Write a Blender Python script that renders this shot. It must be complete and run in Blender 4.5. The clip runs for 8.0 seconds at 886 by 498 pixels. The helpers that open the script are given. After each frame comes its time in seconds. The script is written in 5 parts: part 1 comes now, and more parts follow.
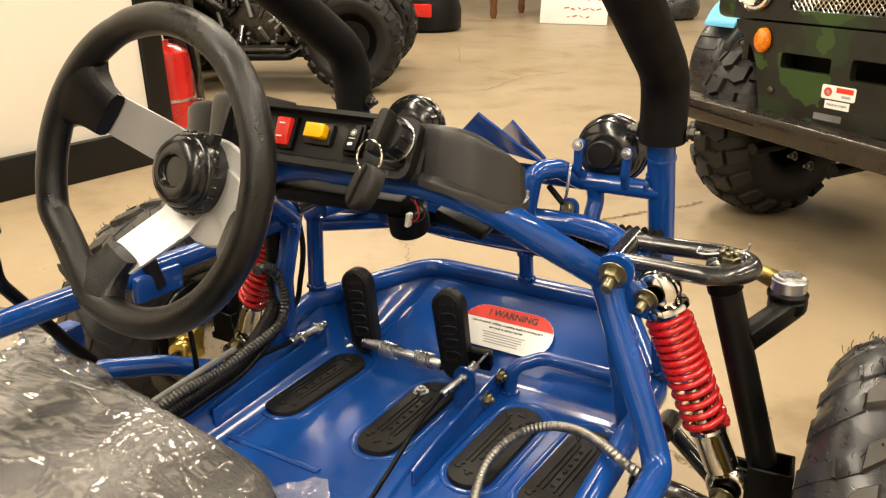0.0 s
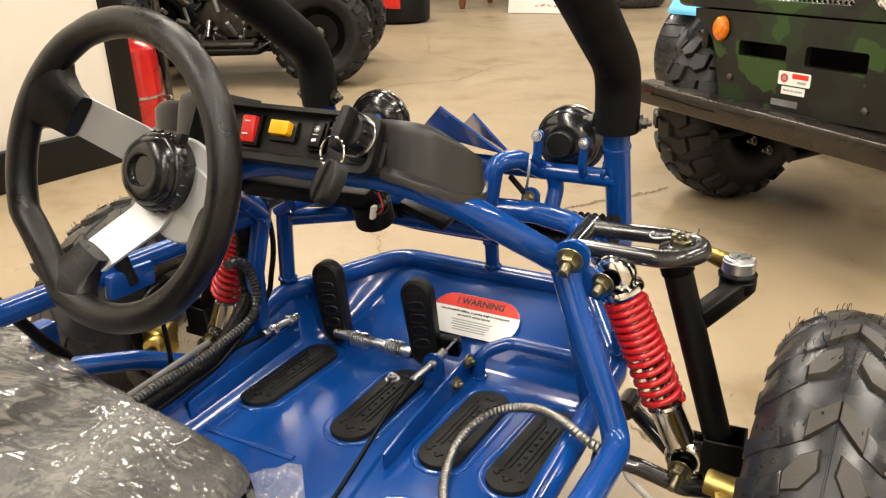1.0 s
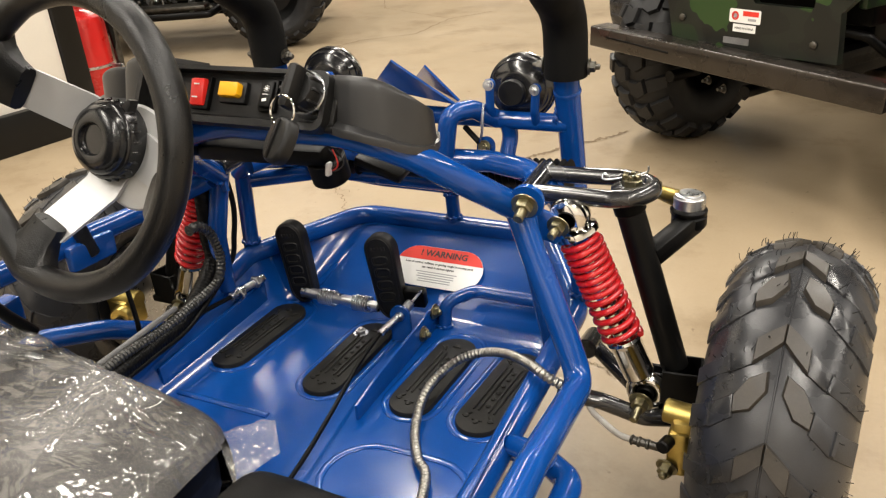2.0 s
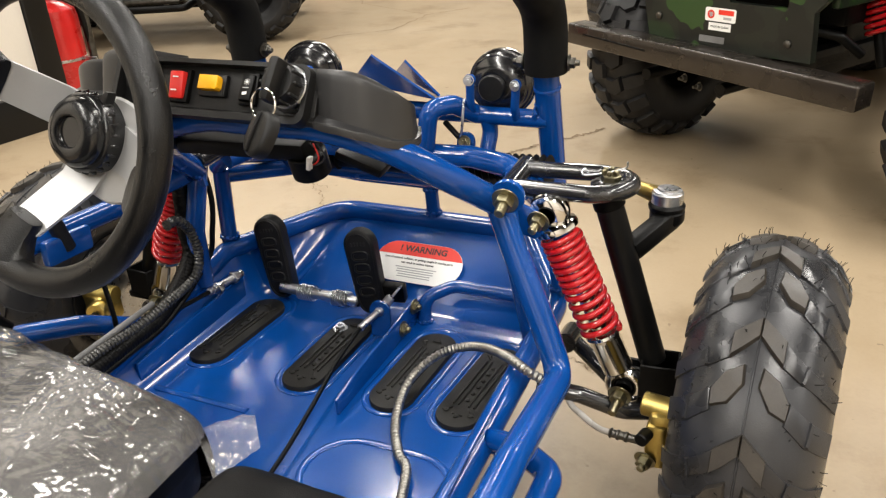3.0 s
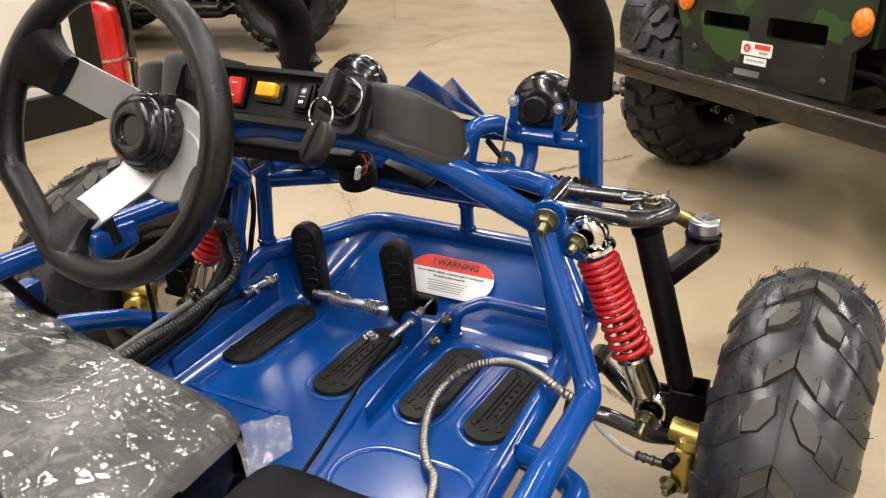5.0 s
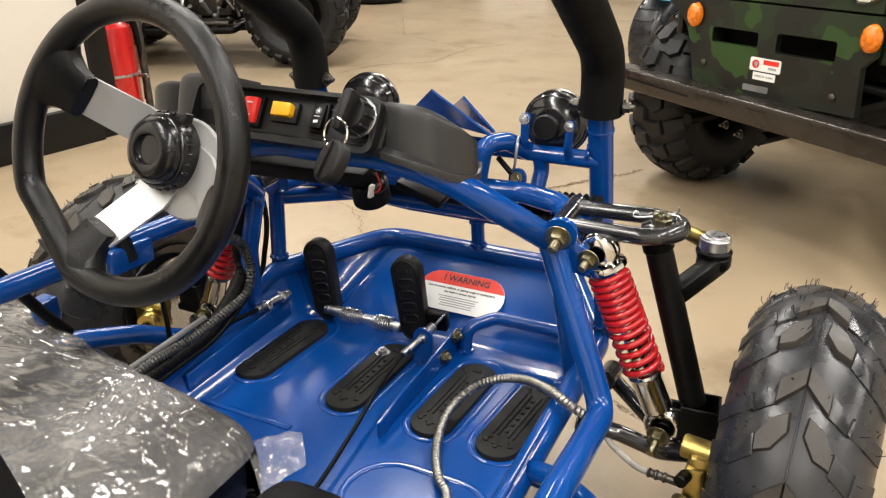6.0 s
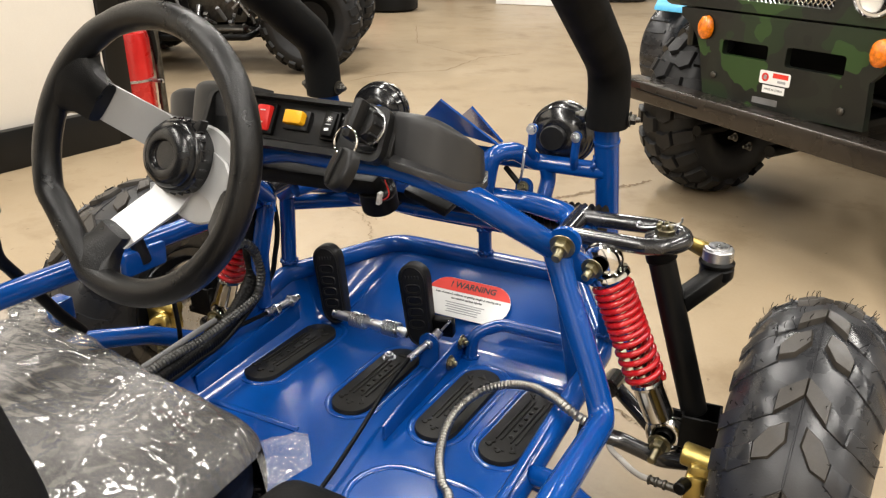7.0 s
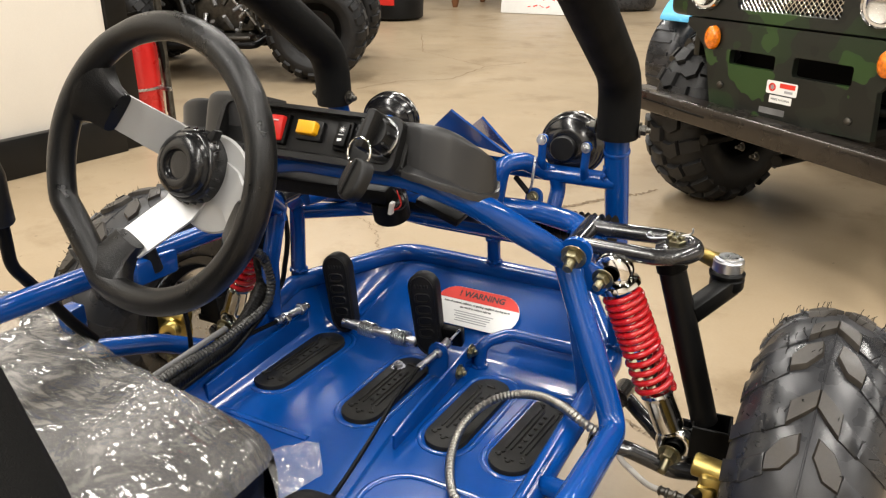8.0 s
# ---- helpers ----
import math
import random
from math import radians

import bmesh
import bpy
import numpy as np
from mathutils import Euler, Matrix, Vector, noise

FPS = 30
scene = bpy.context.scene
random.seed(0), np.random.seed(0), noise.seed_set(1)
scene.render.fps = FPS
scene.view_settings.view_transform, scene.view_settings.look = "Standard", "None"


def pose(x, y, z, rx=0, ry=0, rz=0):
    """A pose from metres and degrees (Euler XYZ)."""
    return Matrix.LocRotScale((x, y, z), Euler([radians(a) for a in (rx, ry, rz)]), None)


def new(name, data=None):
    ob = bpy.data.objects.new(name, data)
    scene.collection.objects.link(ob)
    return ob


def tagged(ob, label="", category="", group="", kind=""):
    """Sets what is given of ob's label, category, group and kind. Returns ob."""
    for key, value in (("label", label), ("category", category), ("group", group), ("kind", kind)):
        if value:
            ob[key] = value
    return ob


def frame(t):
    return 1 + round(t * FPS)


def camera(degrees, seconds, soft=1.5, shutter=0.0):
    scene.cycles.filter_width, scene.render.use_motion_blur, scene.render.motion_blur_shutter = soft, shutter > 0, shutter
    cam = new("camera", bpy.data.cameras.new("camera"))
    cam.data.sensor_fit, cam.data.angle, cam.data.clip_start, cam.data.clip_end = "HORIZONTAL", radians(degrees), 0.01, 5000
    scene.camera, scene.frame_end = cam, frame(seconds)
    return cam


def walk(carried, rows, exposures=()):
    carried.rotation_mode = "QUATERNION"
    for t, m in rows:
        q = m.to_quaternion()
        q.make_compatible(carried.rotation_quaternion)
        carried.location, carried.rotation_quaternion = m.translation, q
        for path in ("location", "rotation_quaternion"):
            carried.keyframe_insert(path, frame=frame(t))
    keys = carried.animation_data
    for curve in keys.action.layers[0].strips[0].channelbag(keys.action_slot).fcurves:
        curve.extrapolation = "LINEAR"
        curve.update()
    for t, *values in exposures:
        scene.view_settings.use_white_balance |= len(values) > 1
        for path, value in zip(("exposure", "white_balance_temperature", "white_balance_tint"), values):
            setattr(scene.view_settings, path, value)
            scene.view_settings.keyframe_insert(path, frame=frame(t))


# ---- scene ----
cam = camera(59.21, 8.0, soft=1.25)
PATH = [
    (0.0, 0.3904, -0.6197, 0.6826, 68.31, 0.81, 30.20),
    (0.5, 0.3975, -0.6166, 0.6845, 68.25, 1.87, 29.36),
    (1.0, 0.4125, -0.6359, 0.6915, 67.60, 1.47, 28.03),
    (1.2, 0.4188, -0.6398, 0.6883, 66.48, 1.36, 26.89),
    (2.3, 0.4297, -0.6433, 0.6923, 64.10, 3.96, 24.34),
    (2.5, 0.4293, -0.6437, 0.6921, 63.97, 3.21, 23.70),
    (3.0, 0.4264, -0.6467, 0.6907, 63.93, 2.79, 23.21),
    (3.5, 0.4269, -0.6533, 0.6946, 64.12, 1.58, 23.72),
    (4.0, 0.4245, -0.6568, 0.6941, 64.45, 0.92, 24.78),
    (4.5, 0.4150, -0.6652, 0.6933, 64.73, 0.32, 25.30),
    (6.0, 0.4081, -0.6762, 0.7016, 66.22, 0.50, 26.11),
    (6.5, 0.4118, -0.6829, 0.7029, 66.27, -0.07, 26.96),
    (7.0, 0.4182, -0.6869, 0.7069, 66.79, 0.02, 27.16),
    (7.5, 0.4175, -0.6900, 0.7095, 67.27, -0.00, 27.24),
    (8.0, 0.4120, -0.6920, 0.7100, 67.35, -0.06, 27.47),
]
walk(cam, [(t, pose(x, y, z, rx, ry, rz)) for t, x, y, z, rx, ry, rz in PATH],
     exposures=[(0.0, 0.14, 8000, 10), (0.5, 0.12, 7250, 10), (1.0, 0.10, 7100, 10), (2.5, 0.03, 6600, 10), (3.5, 0.03, 6500, 10), (4.5, 0.03, 6500, 10), (7.0, 0.05, 6500, 10), (8.0, 0.05, 6500, 10)])

# ---- world and light ----
world = bpy.data.worlds.new("world")
scene.world = world
world.use_nodes = True
world.node_tree.nodes["Background"].inputs[0].default_value = (0.9, 0.85, 0.78, 1)
world.node_tree.nodes["Background"].inputs[1].default_value = 0.02
scene.view_settings.exposure = 0.0


# ---- materials ----
def ramp(nt, fac, stops, constant=False):
    n = nt.nodes.new("ShaderNodeValToRGB")
    n.color_ramp.interpolation = "CONSTANT" if constant else "LINEAR"
    el = n.color_ramp.elements
    while len(el) < len(stops):
        el.new(0.5)
    for e, (p, c) in zip(el, stops):
        e.position, e.color = p, (*c, 1)
    nt.links.new(fac, n.inputs[0])
    return n.outputs[0]


def noise_tex(nt, scale, detail=4, rough=0.55, coords="Object", shift=None):
    tc = nt.nodes.new("ShaderNodeTexCoord")
    n = nt.nodes.new("ShaderNodeTexNoise")
    n.inputs["Scale"].default_value, n.inputs["Detail"].default_value, n.inputs["Roughness"].default_value = scale, detail, rough
    vec = tc.outputs[coords]
    if shift:
        mp = nt.nodes.new("ShaderNodeMapping")
        mp.inputs["Location"].default_value = shift
        nt.links.new(vec, mp.inputs[0])
        vec = mp.outputs[0]
    nt.links.new(vec, n.inputs["Vector"])
    return n.outputs["Fac"]


def material(name, color, rough=0.5, metal=0.0, vary=0.12, scale=40, fine=600, bump=0.0, coat=0.0, rough_vary=0.08, spec=0.5):
    """A surface with colour and gloss varied at a coarse and a fine scale, and a fine relief."""
    m = bpy.data.materials.new(name)
    m.use_nodes = True
    nt = m.node_tree
    p = nt.nodes["Principled BSDF"]
    p.inputs["Metallic"].default_value = metal
    p.inputs["Coat Weight"].default_value = coat
    p.inputs["Coat Roughness"].default_value = 0.06
    p.inputs["Specular IOR Level"].default_value = spec
    coarse, grain = noise_tex(nt, scale), noise_tex(nt, fine, 3)
    mix = nt.nodes.new("ShaderNodeMath")
    mix.operation = "MULTIPLY_ADD"
    nt.links.new(grain, mix.inputs[0])
    mix.inputs[1].default_value = 0.4
    nt.links.new(coarse, mix.inputs[2])
    lo, hi = [max(0, c * (1 - vary)) for c in color], [min(1, c * (1 + vary)) for c in color]
    nt.links.new(ramp(nt, mix.outputs[0], [(0.45, lo), (0.95, hi)]), p.inputs["Base Color"])
    r = nt.nodes.new("ShaderNodeMapRange")
    r.inputs[1].default_value, r.inputs[2].default_value = 0.3, 0.7
    r.inputs[3].default_value, r.inputs[4].default_value = max(0.02, rough - rough_vary), min(1, rough + rough_vary)
    nt.links.new(coarse, r.inputs[0])
    nt.links.new(r.outputs[0], p.inputs["Roughness"])
    if bump:
        b = nt.nodes.new("ShaderNodeBump")
        b.inputs["Strength"].default_value, b.inputs["Distance"].default_value = bump, 0.001
        nt.links.new(grain, b.inputs["Height"])
        nt.links.new(b.outputs[0], p.inputs["Normal"])
    return m


BLUE = material("blue_powder_coat", (0.0014, 0.050, 0.245), 0.20, 0, 0.10, 25, 900, 0.03, 0.35, spec=0.35)
PAN_BLUE = material("blue_pan_paint", (0.0012, 0.057, 0.280), 0.20, 0, 0.14, 9, 700, 0.04, 0.45)
BLACK = material("black_gloss_paint", (0.012, 0.012, 0.013), 0.22, 0, 0.2, 30, 800, 0.04, 0.4)
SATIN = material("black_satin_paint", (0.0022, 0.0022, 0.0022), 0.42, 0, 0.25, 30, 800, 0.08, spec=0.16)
PLASTIC = material("black_moulded_plastic", (0.0065, 0.0065, 0.0066), 0.40, 0, 0.18, 30, 1500, 0.25, spec=0.30)
COWL = material("black_satin_moulding", (0.025, 0.025, 0.0256), 0.36, 0, 0.06, 30, 1500, 0.0)
CLEAR_HOSE = material("grey_translucent_hose", (0.42, 0.40, 0.37), 0.25, 0, 0.15, 40, 700, 0.05)
SHINY = material("glossy_black_plastic", (0.008, 0.008, 0.009), 0.17, 0, 0.1, 30, 900, 0.02, 0.25)
BOSS = material("satin_black_boss", (0.0085, 0.0085, 0.009), 0.20, 0, 0.1, 30, 900, 0.05)
FOAM = material("black_foam_sleeve", (0.0028, 0.0028, 0.0027), 0.72, 0, 0.25, 30, 1200, 0.5, spec=0.14)
RIMGRIP = material("black_soft_grip", (0.0034, 0.0034, 0.0035), 0.33, 0, 0.15, 40, 750, 0.34, spec=0.40)
TYRE = material("tyre_rubber", (0.0200, 0.0207, 0.0232), 0.30, 0, 0.4, 18, 700, 0.12, 0, 0.12)
# darker and duller than TYRE: shade under the truck is partly in this colour
KNOBBLY = material("shade_darkened_tyre_rubber", (0.0100, 0.0100, 0.0105), 0.50, 0, 0.4, 22, 600, 0.2, 0, 0.12, spec=0.28)
LUG = material("tyre_lug_rubber", (0.030, 0.0255, 0.0205), 0.48, 0, 0.5, 40, 500, 0.12, 0, 0.14)
PAD = material("black_rubber_pad", (0.0145, 0.0140, 0.0128), 0.52, 0, 0.3, 40, 900, 0.25, spec=0.22)
CHROME = material("chrome", (0.75, 0.74, 0.72), 0.10, 1, 0.08, 30, 600, 0.02)
ZINC = material("zinc_plate", (0.55, 0.56, 0.58), 0.30, 1, 0.2, 60, 900, 0.1)
YELLOW_ZINC = material("yellow_zinc_bolt", (0.26, 0.235, 0.15), 0.36, 1, 0.35, 80, 900, 0.15)
GOLD = material("gold_anodised", (0.50, 0.38, 0.12), 0.36, 1, 0.15, 50, 900, 0.1)
SILVER = material("silver_painted_spoke", (0.46, 0.46, 0.455), 0.38, 0.35, 0.06, 20, 900, 0.05)
RED_SPRING = material("red_spring_paint", (0.44, 0.007, 0.010), 0.24, 0, 0.12, 40, 900, 0.04, 0.4)
RED = material("red_plastic", (0.62, 0.02, 0.015), 0.35, 0, 0.1, 40, 900, 0.03)
EXT_RED = material("red_cylinder_paint", (0.52, 0.014, 0.012), 0.3, 0, 0.15, 12, 700, 0.05, 0.3)
YELLOW = material("yellow_plastic", (0.85, 0.42, 0.01), 0.38, 0, 0.08, 40, 900, 0.03)
WHITE = material("white_print", (0.80, 0.80, 0.78), 0.45, 0, 0.04, 20, 500, 0.02)
PRINT_RED = material("red_print", (0.72, 0.035, 0.02), 0.4, 0, 0.05, 20, 500, 0.02)
PRINT_BLACK = material("black_print", (0.02, 0.02, 0.02), 0.5, 0, 0.05, 20, 500)
PRINT_GREY = material("grey_print", (0.35, 0.35, 0.36), 0.5, 0, 0.05, 20, 500)
BRAID = material("braided_steel_hose", (0.31, 0.297, 0.27), 0.40, 1, 0.25, 120, 900, 0.3)
DARK_STEEL = material("dark_oily_steel", (0.10, 0.095, 0.085), 0.4, 1, 0.4, 60, 900, 0.3)
DARK_HOSE = material("dark_ribbed_hose", (0.05, 0.05, 0.048), 0.28, 0.5, 0.3, 90, 900, 0.2)
BUMPER = material("clear_coated_raw_steel", (0.034, 0.028, 0.023), 0.28, 0.6, 0.25, 14, 500, 0.06, 0.4)
AMBER = material("amber_lens", (0.70, 0.165, 0.003), 0.10, 0, 0.5, 130, 420, 0.7, 0.6)
CYAN = material("light_blue_plastic", (0.10, 0.42, 0.68), 0.35, 0, 0.08, 20, 500, 0.03)
VINYL = material("black_seat_vinyl", (0.0025, 0.0025, 0.0025), 0.48, 0, 0.2, 30, 1100, 0.45, spec=0.2)
GREY_STEEL = material("grey_painted_pole", (0.17, 0.17, 0.17), 0.5, 0.2, 0.2, 20, 500, 0.1)
WOOD = material("dark_wood", (0.14, 0.055, 0.02), 0.4, 0, 0.3, 20, 300, 0.1)
WALLPAINT = material("warm_white_wall_paint", (0.78, 0.74, 0.67), 0.55, 0, 0.04, 3, 200, 0.1)
BLACKBASE = material("black_base_board", (0.003, 0.003, 0.003), 0.4, 0, 0.2, 12, 400, 0.1, spec=0.3)
CEILING = material("dark_unseen_ceiling", (0.07, 0.07, 0.07), 0.8, 0, 0.05, 4, 200, 0.1)


def concrete_material():
    """Sealed, tan-stained concrete with clouds, darker stains and a soft sheen."""
    m = bpy.data.materials.new("sealed_tan_concrete")
    m.use_nodes = True
    nt = m.node_tree
    p = nt.nodes["Principled BSDF"]
    cloud, blotch, grain = noise_tex(nt, 1.3, 6, 0.6), noise_tex(nt, 7, 5, 0.62), noise_tex(nt, 160, 4)
    a = ramp(nt, cloud, [(0.28, (0.205, 0.153, 0.094)), (0.45, (0.285, 0.220, 0.141)), (0.58, (0.305, 0.238, 0.155)), (0.74, (0.355, 0.286, 0.198))])
    b = ramp(nt, blotch, [(0.25, (0.90, 0.885, 0.86)), (0.50, (1, 1, 1)), (0.80, (1.0, 0.985, 0.96))])
    c = ramp(nt, grain, [(0.25, (0.95, 0.945, 0.94)), (0.6, (1, 1, 1))])
    speck = ramp(nt, noise_tex(nt, 48, 2, 0.5), [(0.24, (0.62, 0.58, 0.54)), (0.275, (1, 1, 1))])
    scuff = ramp(nt, noise_tex(nt, 3.2, 7, 0.68), [(0.35, (0.78, 0.75, 0.71)), (0.46, (1, 1, 1)), (0.66, (1, 1, 1)), (0.72, (1.0, 0.99, 0.97))])
    col = a
    for o in (b, c, speck, scuff):
        mul = nt.nodes.new("ShaderNodeMix")
        mul.data_type, mul.blend_type = "RGBA", "MULTIPLY"
        mul.inputs["Factor"].default_value = 1
        nt.links.new(col, mul.inputs[6])
        nt.links.new(o, mul.inputs[7])
        col = mul.outputs[2]
    nt.links.new(col, p.inputs["Base Color"])
    r = nt.nodes.new("ShaderNodeMapRange")
    r.inputs[1].default_value, r.inputs[2].default_value, r.inputs[3].default_value, r.inputs[4].default_value = 0.3, 0.7, 0.36, 0.45
    nt.links.new(blotch, r.inputs[0])
    nt.links.new(r.outputs[0], p.inputs["Roughness"])
    return m


def camo_material():
    """Woodland paint: dark grey-green with mid and bright green patches, sharp edged."""
    m = bpy.data.materials.new("woodland_camouflage_paint")
    m.use_nodes = True
    nt = m.node_tree
    p = nt.nodes["Principled BSDF"]
    n1, n2 = noise_tex(nt, 5.6, 2.5, 0.5, shift=(0.31, 0.22, 0.13)), noise_tex(nt, 8.4, 2.5, 0.55, shift=(0.17, 0.41, 0.29))
    a = ramp(nt, n1, [(0.0, (0.0050, 0.0062, 0.0048)), (0.43, (0.0085, 0.0110, 0.0078)), (0.50, (0.0100, 0.0220, 0.0078))], True)
    mixn = nt.nodes.new("ShaderNodeMix")
    mixn.data_type = "RGBA"
    f = ramp(nt, n2, [(0.0, (0, 0, 0)), (0.575, (1, 1, 1))], True)
    nt.links.new(f, mixn.inputs["Factor"])
    nt.links.new(a, mixn.inputs[6])
    mixn.inputs[7].default_value = (0.022, 0.052, 0.0120, 1)
    nt.links.new(mixn.outputs[2], p.inputs["Base Color"])
    p.inputs["Roughness"].default_value = 0.36
    p.inputs["Specular IOR Level"].default_value = 0.4
    p.inputs["Coat Weight"].default_value = 0.08
    return m


def film_material():
    """Thin clear polythene: mostly see-through, with a milky haze and sharp glints from its creases."""
    m = bpy.data.materials.new("clear_polythene_film")
    m.use_nodes = True
    nt = m.node_tree
    nt.nodes.remove(nt.nodes["Principled BSDF"])
    out = nt.nodes["Material Output"]
    clear, haze, gloss = nt.nodes.new("ShaderNodeBsdfTransparent"), nt.nodes.new("ShaderNodeBsdfDiffuse"), nt.nodes.new("ShaderNodeBsdfGlossy")
    haze.inputs[0].default_value = (0.66, 0.64, 0.62, 1)
    gloss.inputs["Roughness"].default_value = 0.12
    m1, m2 = nt.nodes.new("ShaderNodeMixShader"), nt.nodes.new("ShaderNodeMixShader")
    mr = nt.nodes.new("ShaderNodeMapRange")
    mr.inputs[1].default_value, mr.inputs[2].default_value, mr.inputs[3].default_value, mr.inputs[4].default_value = 0.35, 0.68, 0.14, 0.37
    nt.links.new(noise_tex(nt, 9, 3), mr.inputs[0])
    nt.links.new(mr.outputs[0], m1.inputs[0])
    nt.links.new(clear.outputs[0], m1.inputs[1])
    nt.links.new(haze.outputs[0], m1.inputs[2])
    fr = nt.nodes.new("ShaderNodeFresnel")
    fr.inputs[0].default_value = 1.75
    nt.links.new(fr.outputs[0], m2.inputs[0])
    nt.links.new(m1.outputs[0], m2.inputs[1])
    nt.links.new(gloss.outputs[0], m2.inputs[2])
    # crumples: flat facets that meet in sharp lines, drawn out along the pull of the film
    tc = nt.nodes.new("ShaderNodeTexCoord")
    wob = nt.nodes.new("ShaderNodeTexNoise")
    wob.inputs["Scale"].default_value, wob.inputs["Detail"].default_value = 5, 1.5
    nt.links.new(tc.outputs["Object"], wob.inputs["Vector"])
    bend = nt.nodes.new("ShaderNodeVectorMath")
    bend.operation = "MULTIPLY_ADD"
    bend.inputs[1].default_value = (0.16, 0.16, 0.05)
    nt.links.new(wob.outputs["Color"], bend.inputs[0])
    nt.links.new(tc.outputs["Object"], bend.inputs[2])
    height = None
    for turn, stretch, gain, patch in ((0.55, (6, 66, 18), 1.0, 6.0), (-0.25, (8, 84, 22), 0.9, 8.0), (1.25, (8, 90, 24), 0.5, 12.0)):
        mp, st, ml = [nt.nodes.new("ShaderNode" + q) for q in ("Mapping", "TexNoise", "Math")]
        mp.inputs["Rotation"].default_value, mp.inputs["Scale"].default_value = (0, 0, turn), stretch
        st.inputs["Scale"].default_value, st.inputs["Detail"].default_value, st.inputs["Roughness"].default_value = 1.0, 1.5, 0.45
        nt.links.new(bend.outputs[0], mp.inputs[0])
        nt.links.new(mp.outputs[0], st.inputs["Vector"])
        calm = ramp(nt, noise_tex(nt, patch, 2, shift=(patch, 0.3, 0.1)), [(0.42, (0.04, 0.04, 0.04)), (0.60, (gain, gain, gain))])
        ml.operation = "MULTIPLY"
        nt.links.new(st.outputs["Fac"], ml.inputs[0])
        nt.links.new(calm, ml.inputs[1])
        if height is not None:
            add = nt.nodes.new("ShaderNodeMath")
            nt.links.new(height, add.inputs[0])
            nt.links.new(ml.outputs[0], add.inputs[1])
            height = add.outputs[0]
        else:
            height = ml.outputs[0]
    bp = nt.nodes.new("ShaderNodeBump")
    bp.inputs["Strength"].default_value, bp.inputs["Distance"].default_value = 0.9, 0.010
    nt.links.new(height, bp.inputs["Height"])
    nt.links.new(bp.outputs[0], gloss.inputs["Normal"])
    nt.links.new(m2.outputs[0], out.inputs[0])
    return m


def glass_material():
    m = bpy.data.materials.new("headlamp_glass")
    m.use_nodes = True
    p = m.node_tree.nodes["Principled BSDF"]
    p.inputs["Base Color"].default_value, p.inputs["Roughness"].default_value, p.inputs["Transmission Weight"].default_value = (0.95, 0.97, 1, 1), 0.05, 1.0
    return m


def lamp_material():
    m = bpy.data.materials.new("lit_tube_diffuser")
    m.use_nodes = True
    p = m.node_tree.nodes["Principled BSDF"]
    p.inputs["Emission Color"].default_value, p.inputs["Emission Strength"].default_value = (1, 0.88, 0.72, 1), 4.0
    return m


CONCRETE, CAMO, FILM, GLASS, LIT = concrete_material(), camo_material(), film_material(), glass_material(), lamp_material()


# ---- mesh helpers ----
class Geo:
    def __init__(self, v=(), f=()):
        self.v, self.f = [Vector(p) for p in v], [tuple(q) for q in f]

    def add(self, o):
        k = len(self.v)
        self.v += o.v
        self.f += [tuple(i + k for i in q) for q in o.f]
        return self

    def at(self, m):
        flip = m.to_3x3().determinant() < 0
        return Geo([m @ p for p in self.v], [q[::-1] if flip else q for q in self.f])


def part(name, geo, mat, parent=None, label="", smooth=True, angle=40):
    """Links a Geo as one mesh object under a thing or a part."""
    me = bpy.data.meshes.new(name)
    me.from_pydata([tuple(p) for p in geo.v], [], geo.f)
    me.materials.append(mat)
    if smooth:
        me.shade_smooth()
        me.set_sharp_from_angle(angle=radians(angle))
    me.update()
    ob = new(name, me)
    ob.parent = parent
    if label:
        tagged(ob, label)
    return ob


def thing(name, label, category, at=(0, 0, 0), group="", kind=""):
    ob = new(name)
    ob.empty_display_size = 0.05
    ob.location = at
    return tagged(ob, label, category, group, kind)


def fillet(pts, r, steps=6):
    """The corner points of a bent tube, each replaced by an arc."""
    pts = [Vector(p) for p in pts]
    out = [pts[0]]
    for a, b, c in zip(pts, pts[1:], pts[2:]):
        u, w = (a - b), (c - b)
        lu, lw = u.length, w.length
        u, w = u / lu, w / lw
        ang = u.angle(w)
        if ang > 3.05 or r <= 0:
            out.append(b)
            continue
        d = min(r / math.tan(ang / 2), 0.48 * lu, 0.48 * lw)
        s, e = b + u * d, b + w * d
        for k in range(steps + 1):
            t = k / steps
            out.append(s * (1 - t) ** 2 + b * 2 * t * (1 - t) + e * t * t)
    return out + [pts[-1]]


def sweep(path, r, n=14, cap=True, closed=False):
    path = [Vector(p) for p in path]
    k = len(path)
    tang = [((path[(i + 1) % k] if closed or i < k - 1 else path[i]) - (path[i - 1] if closed or i else path[i])).normalized() for i in range(k)]
    up = Vector((0, 0, 1)) if abs(tang[0].z) < 0.9 else Vector((1, 0, 0))
    nor = (up - tang[0] * up.dot(tang[0])).normalized()
    v, f = [], []
    for i in range(k):
        nor = (nor - tang[i] * nor.dot(tang[i])).normalized()
        b = tang[i].cross(nor)
        rr = r(i / max(1, k - 1)) if callable(r) else r
        for j in range(n):
            a = 2 * math.pi * j / n
            v.append(path[i] + (nor * math.cos(a) + b * math.sin(a)) * rr)
    for i in range(k if closed else k - 1):
        for j in range(n):
            p, q = i * n + j, i * n + (j + 1) % n
            i2 = (i + 1) % k
            f.append((p, q, i2 * n + (j + 1) % n, i2 * n + j))
    if cap and not closed:
        f.append(tuple(range(n))[::-1])
        f.append(tuple((k - 1) * n + j for j in range(n)))
    return Geo(v, f)


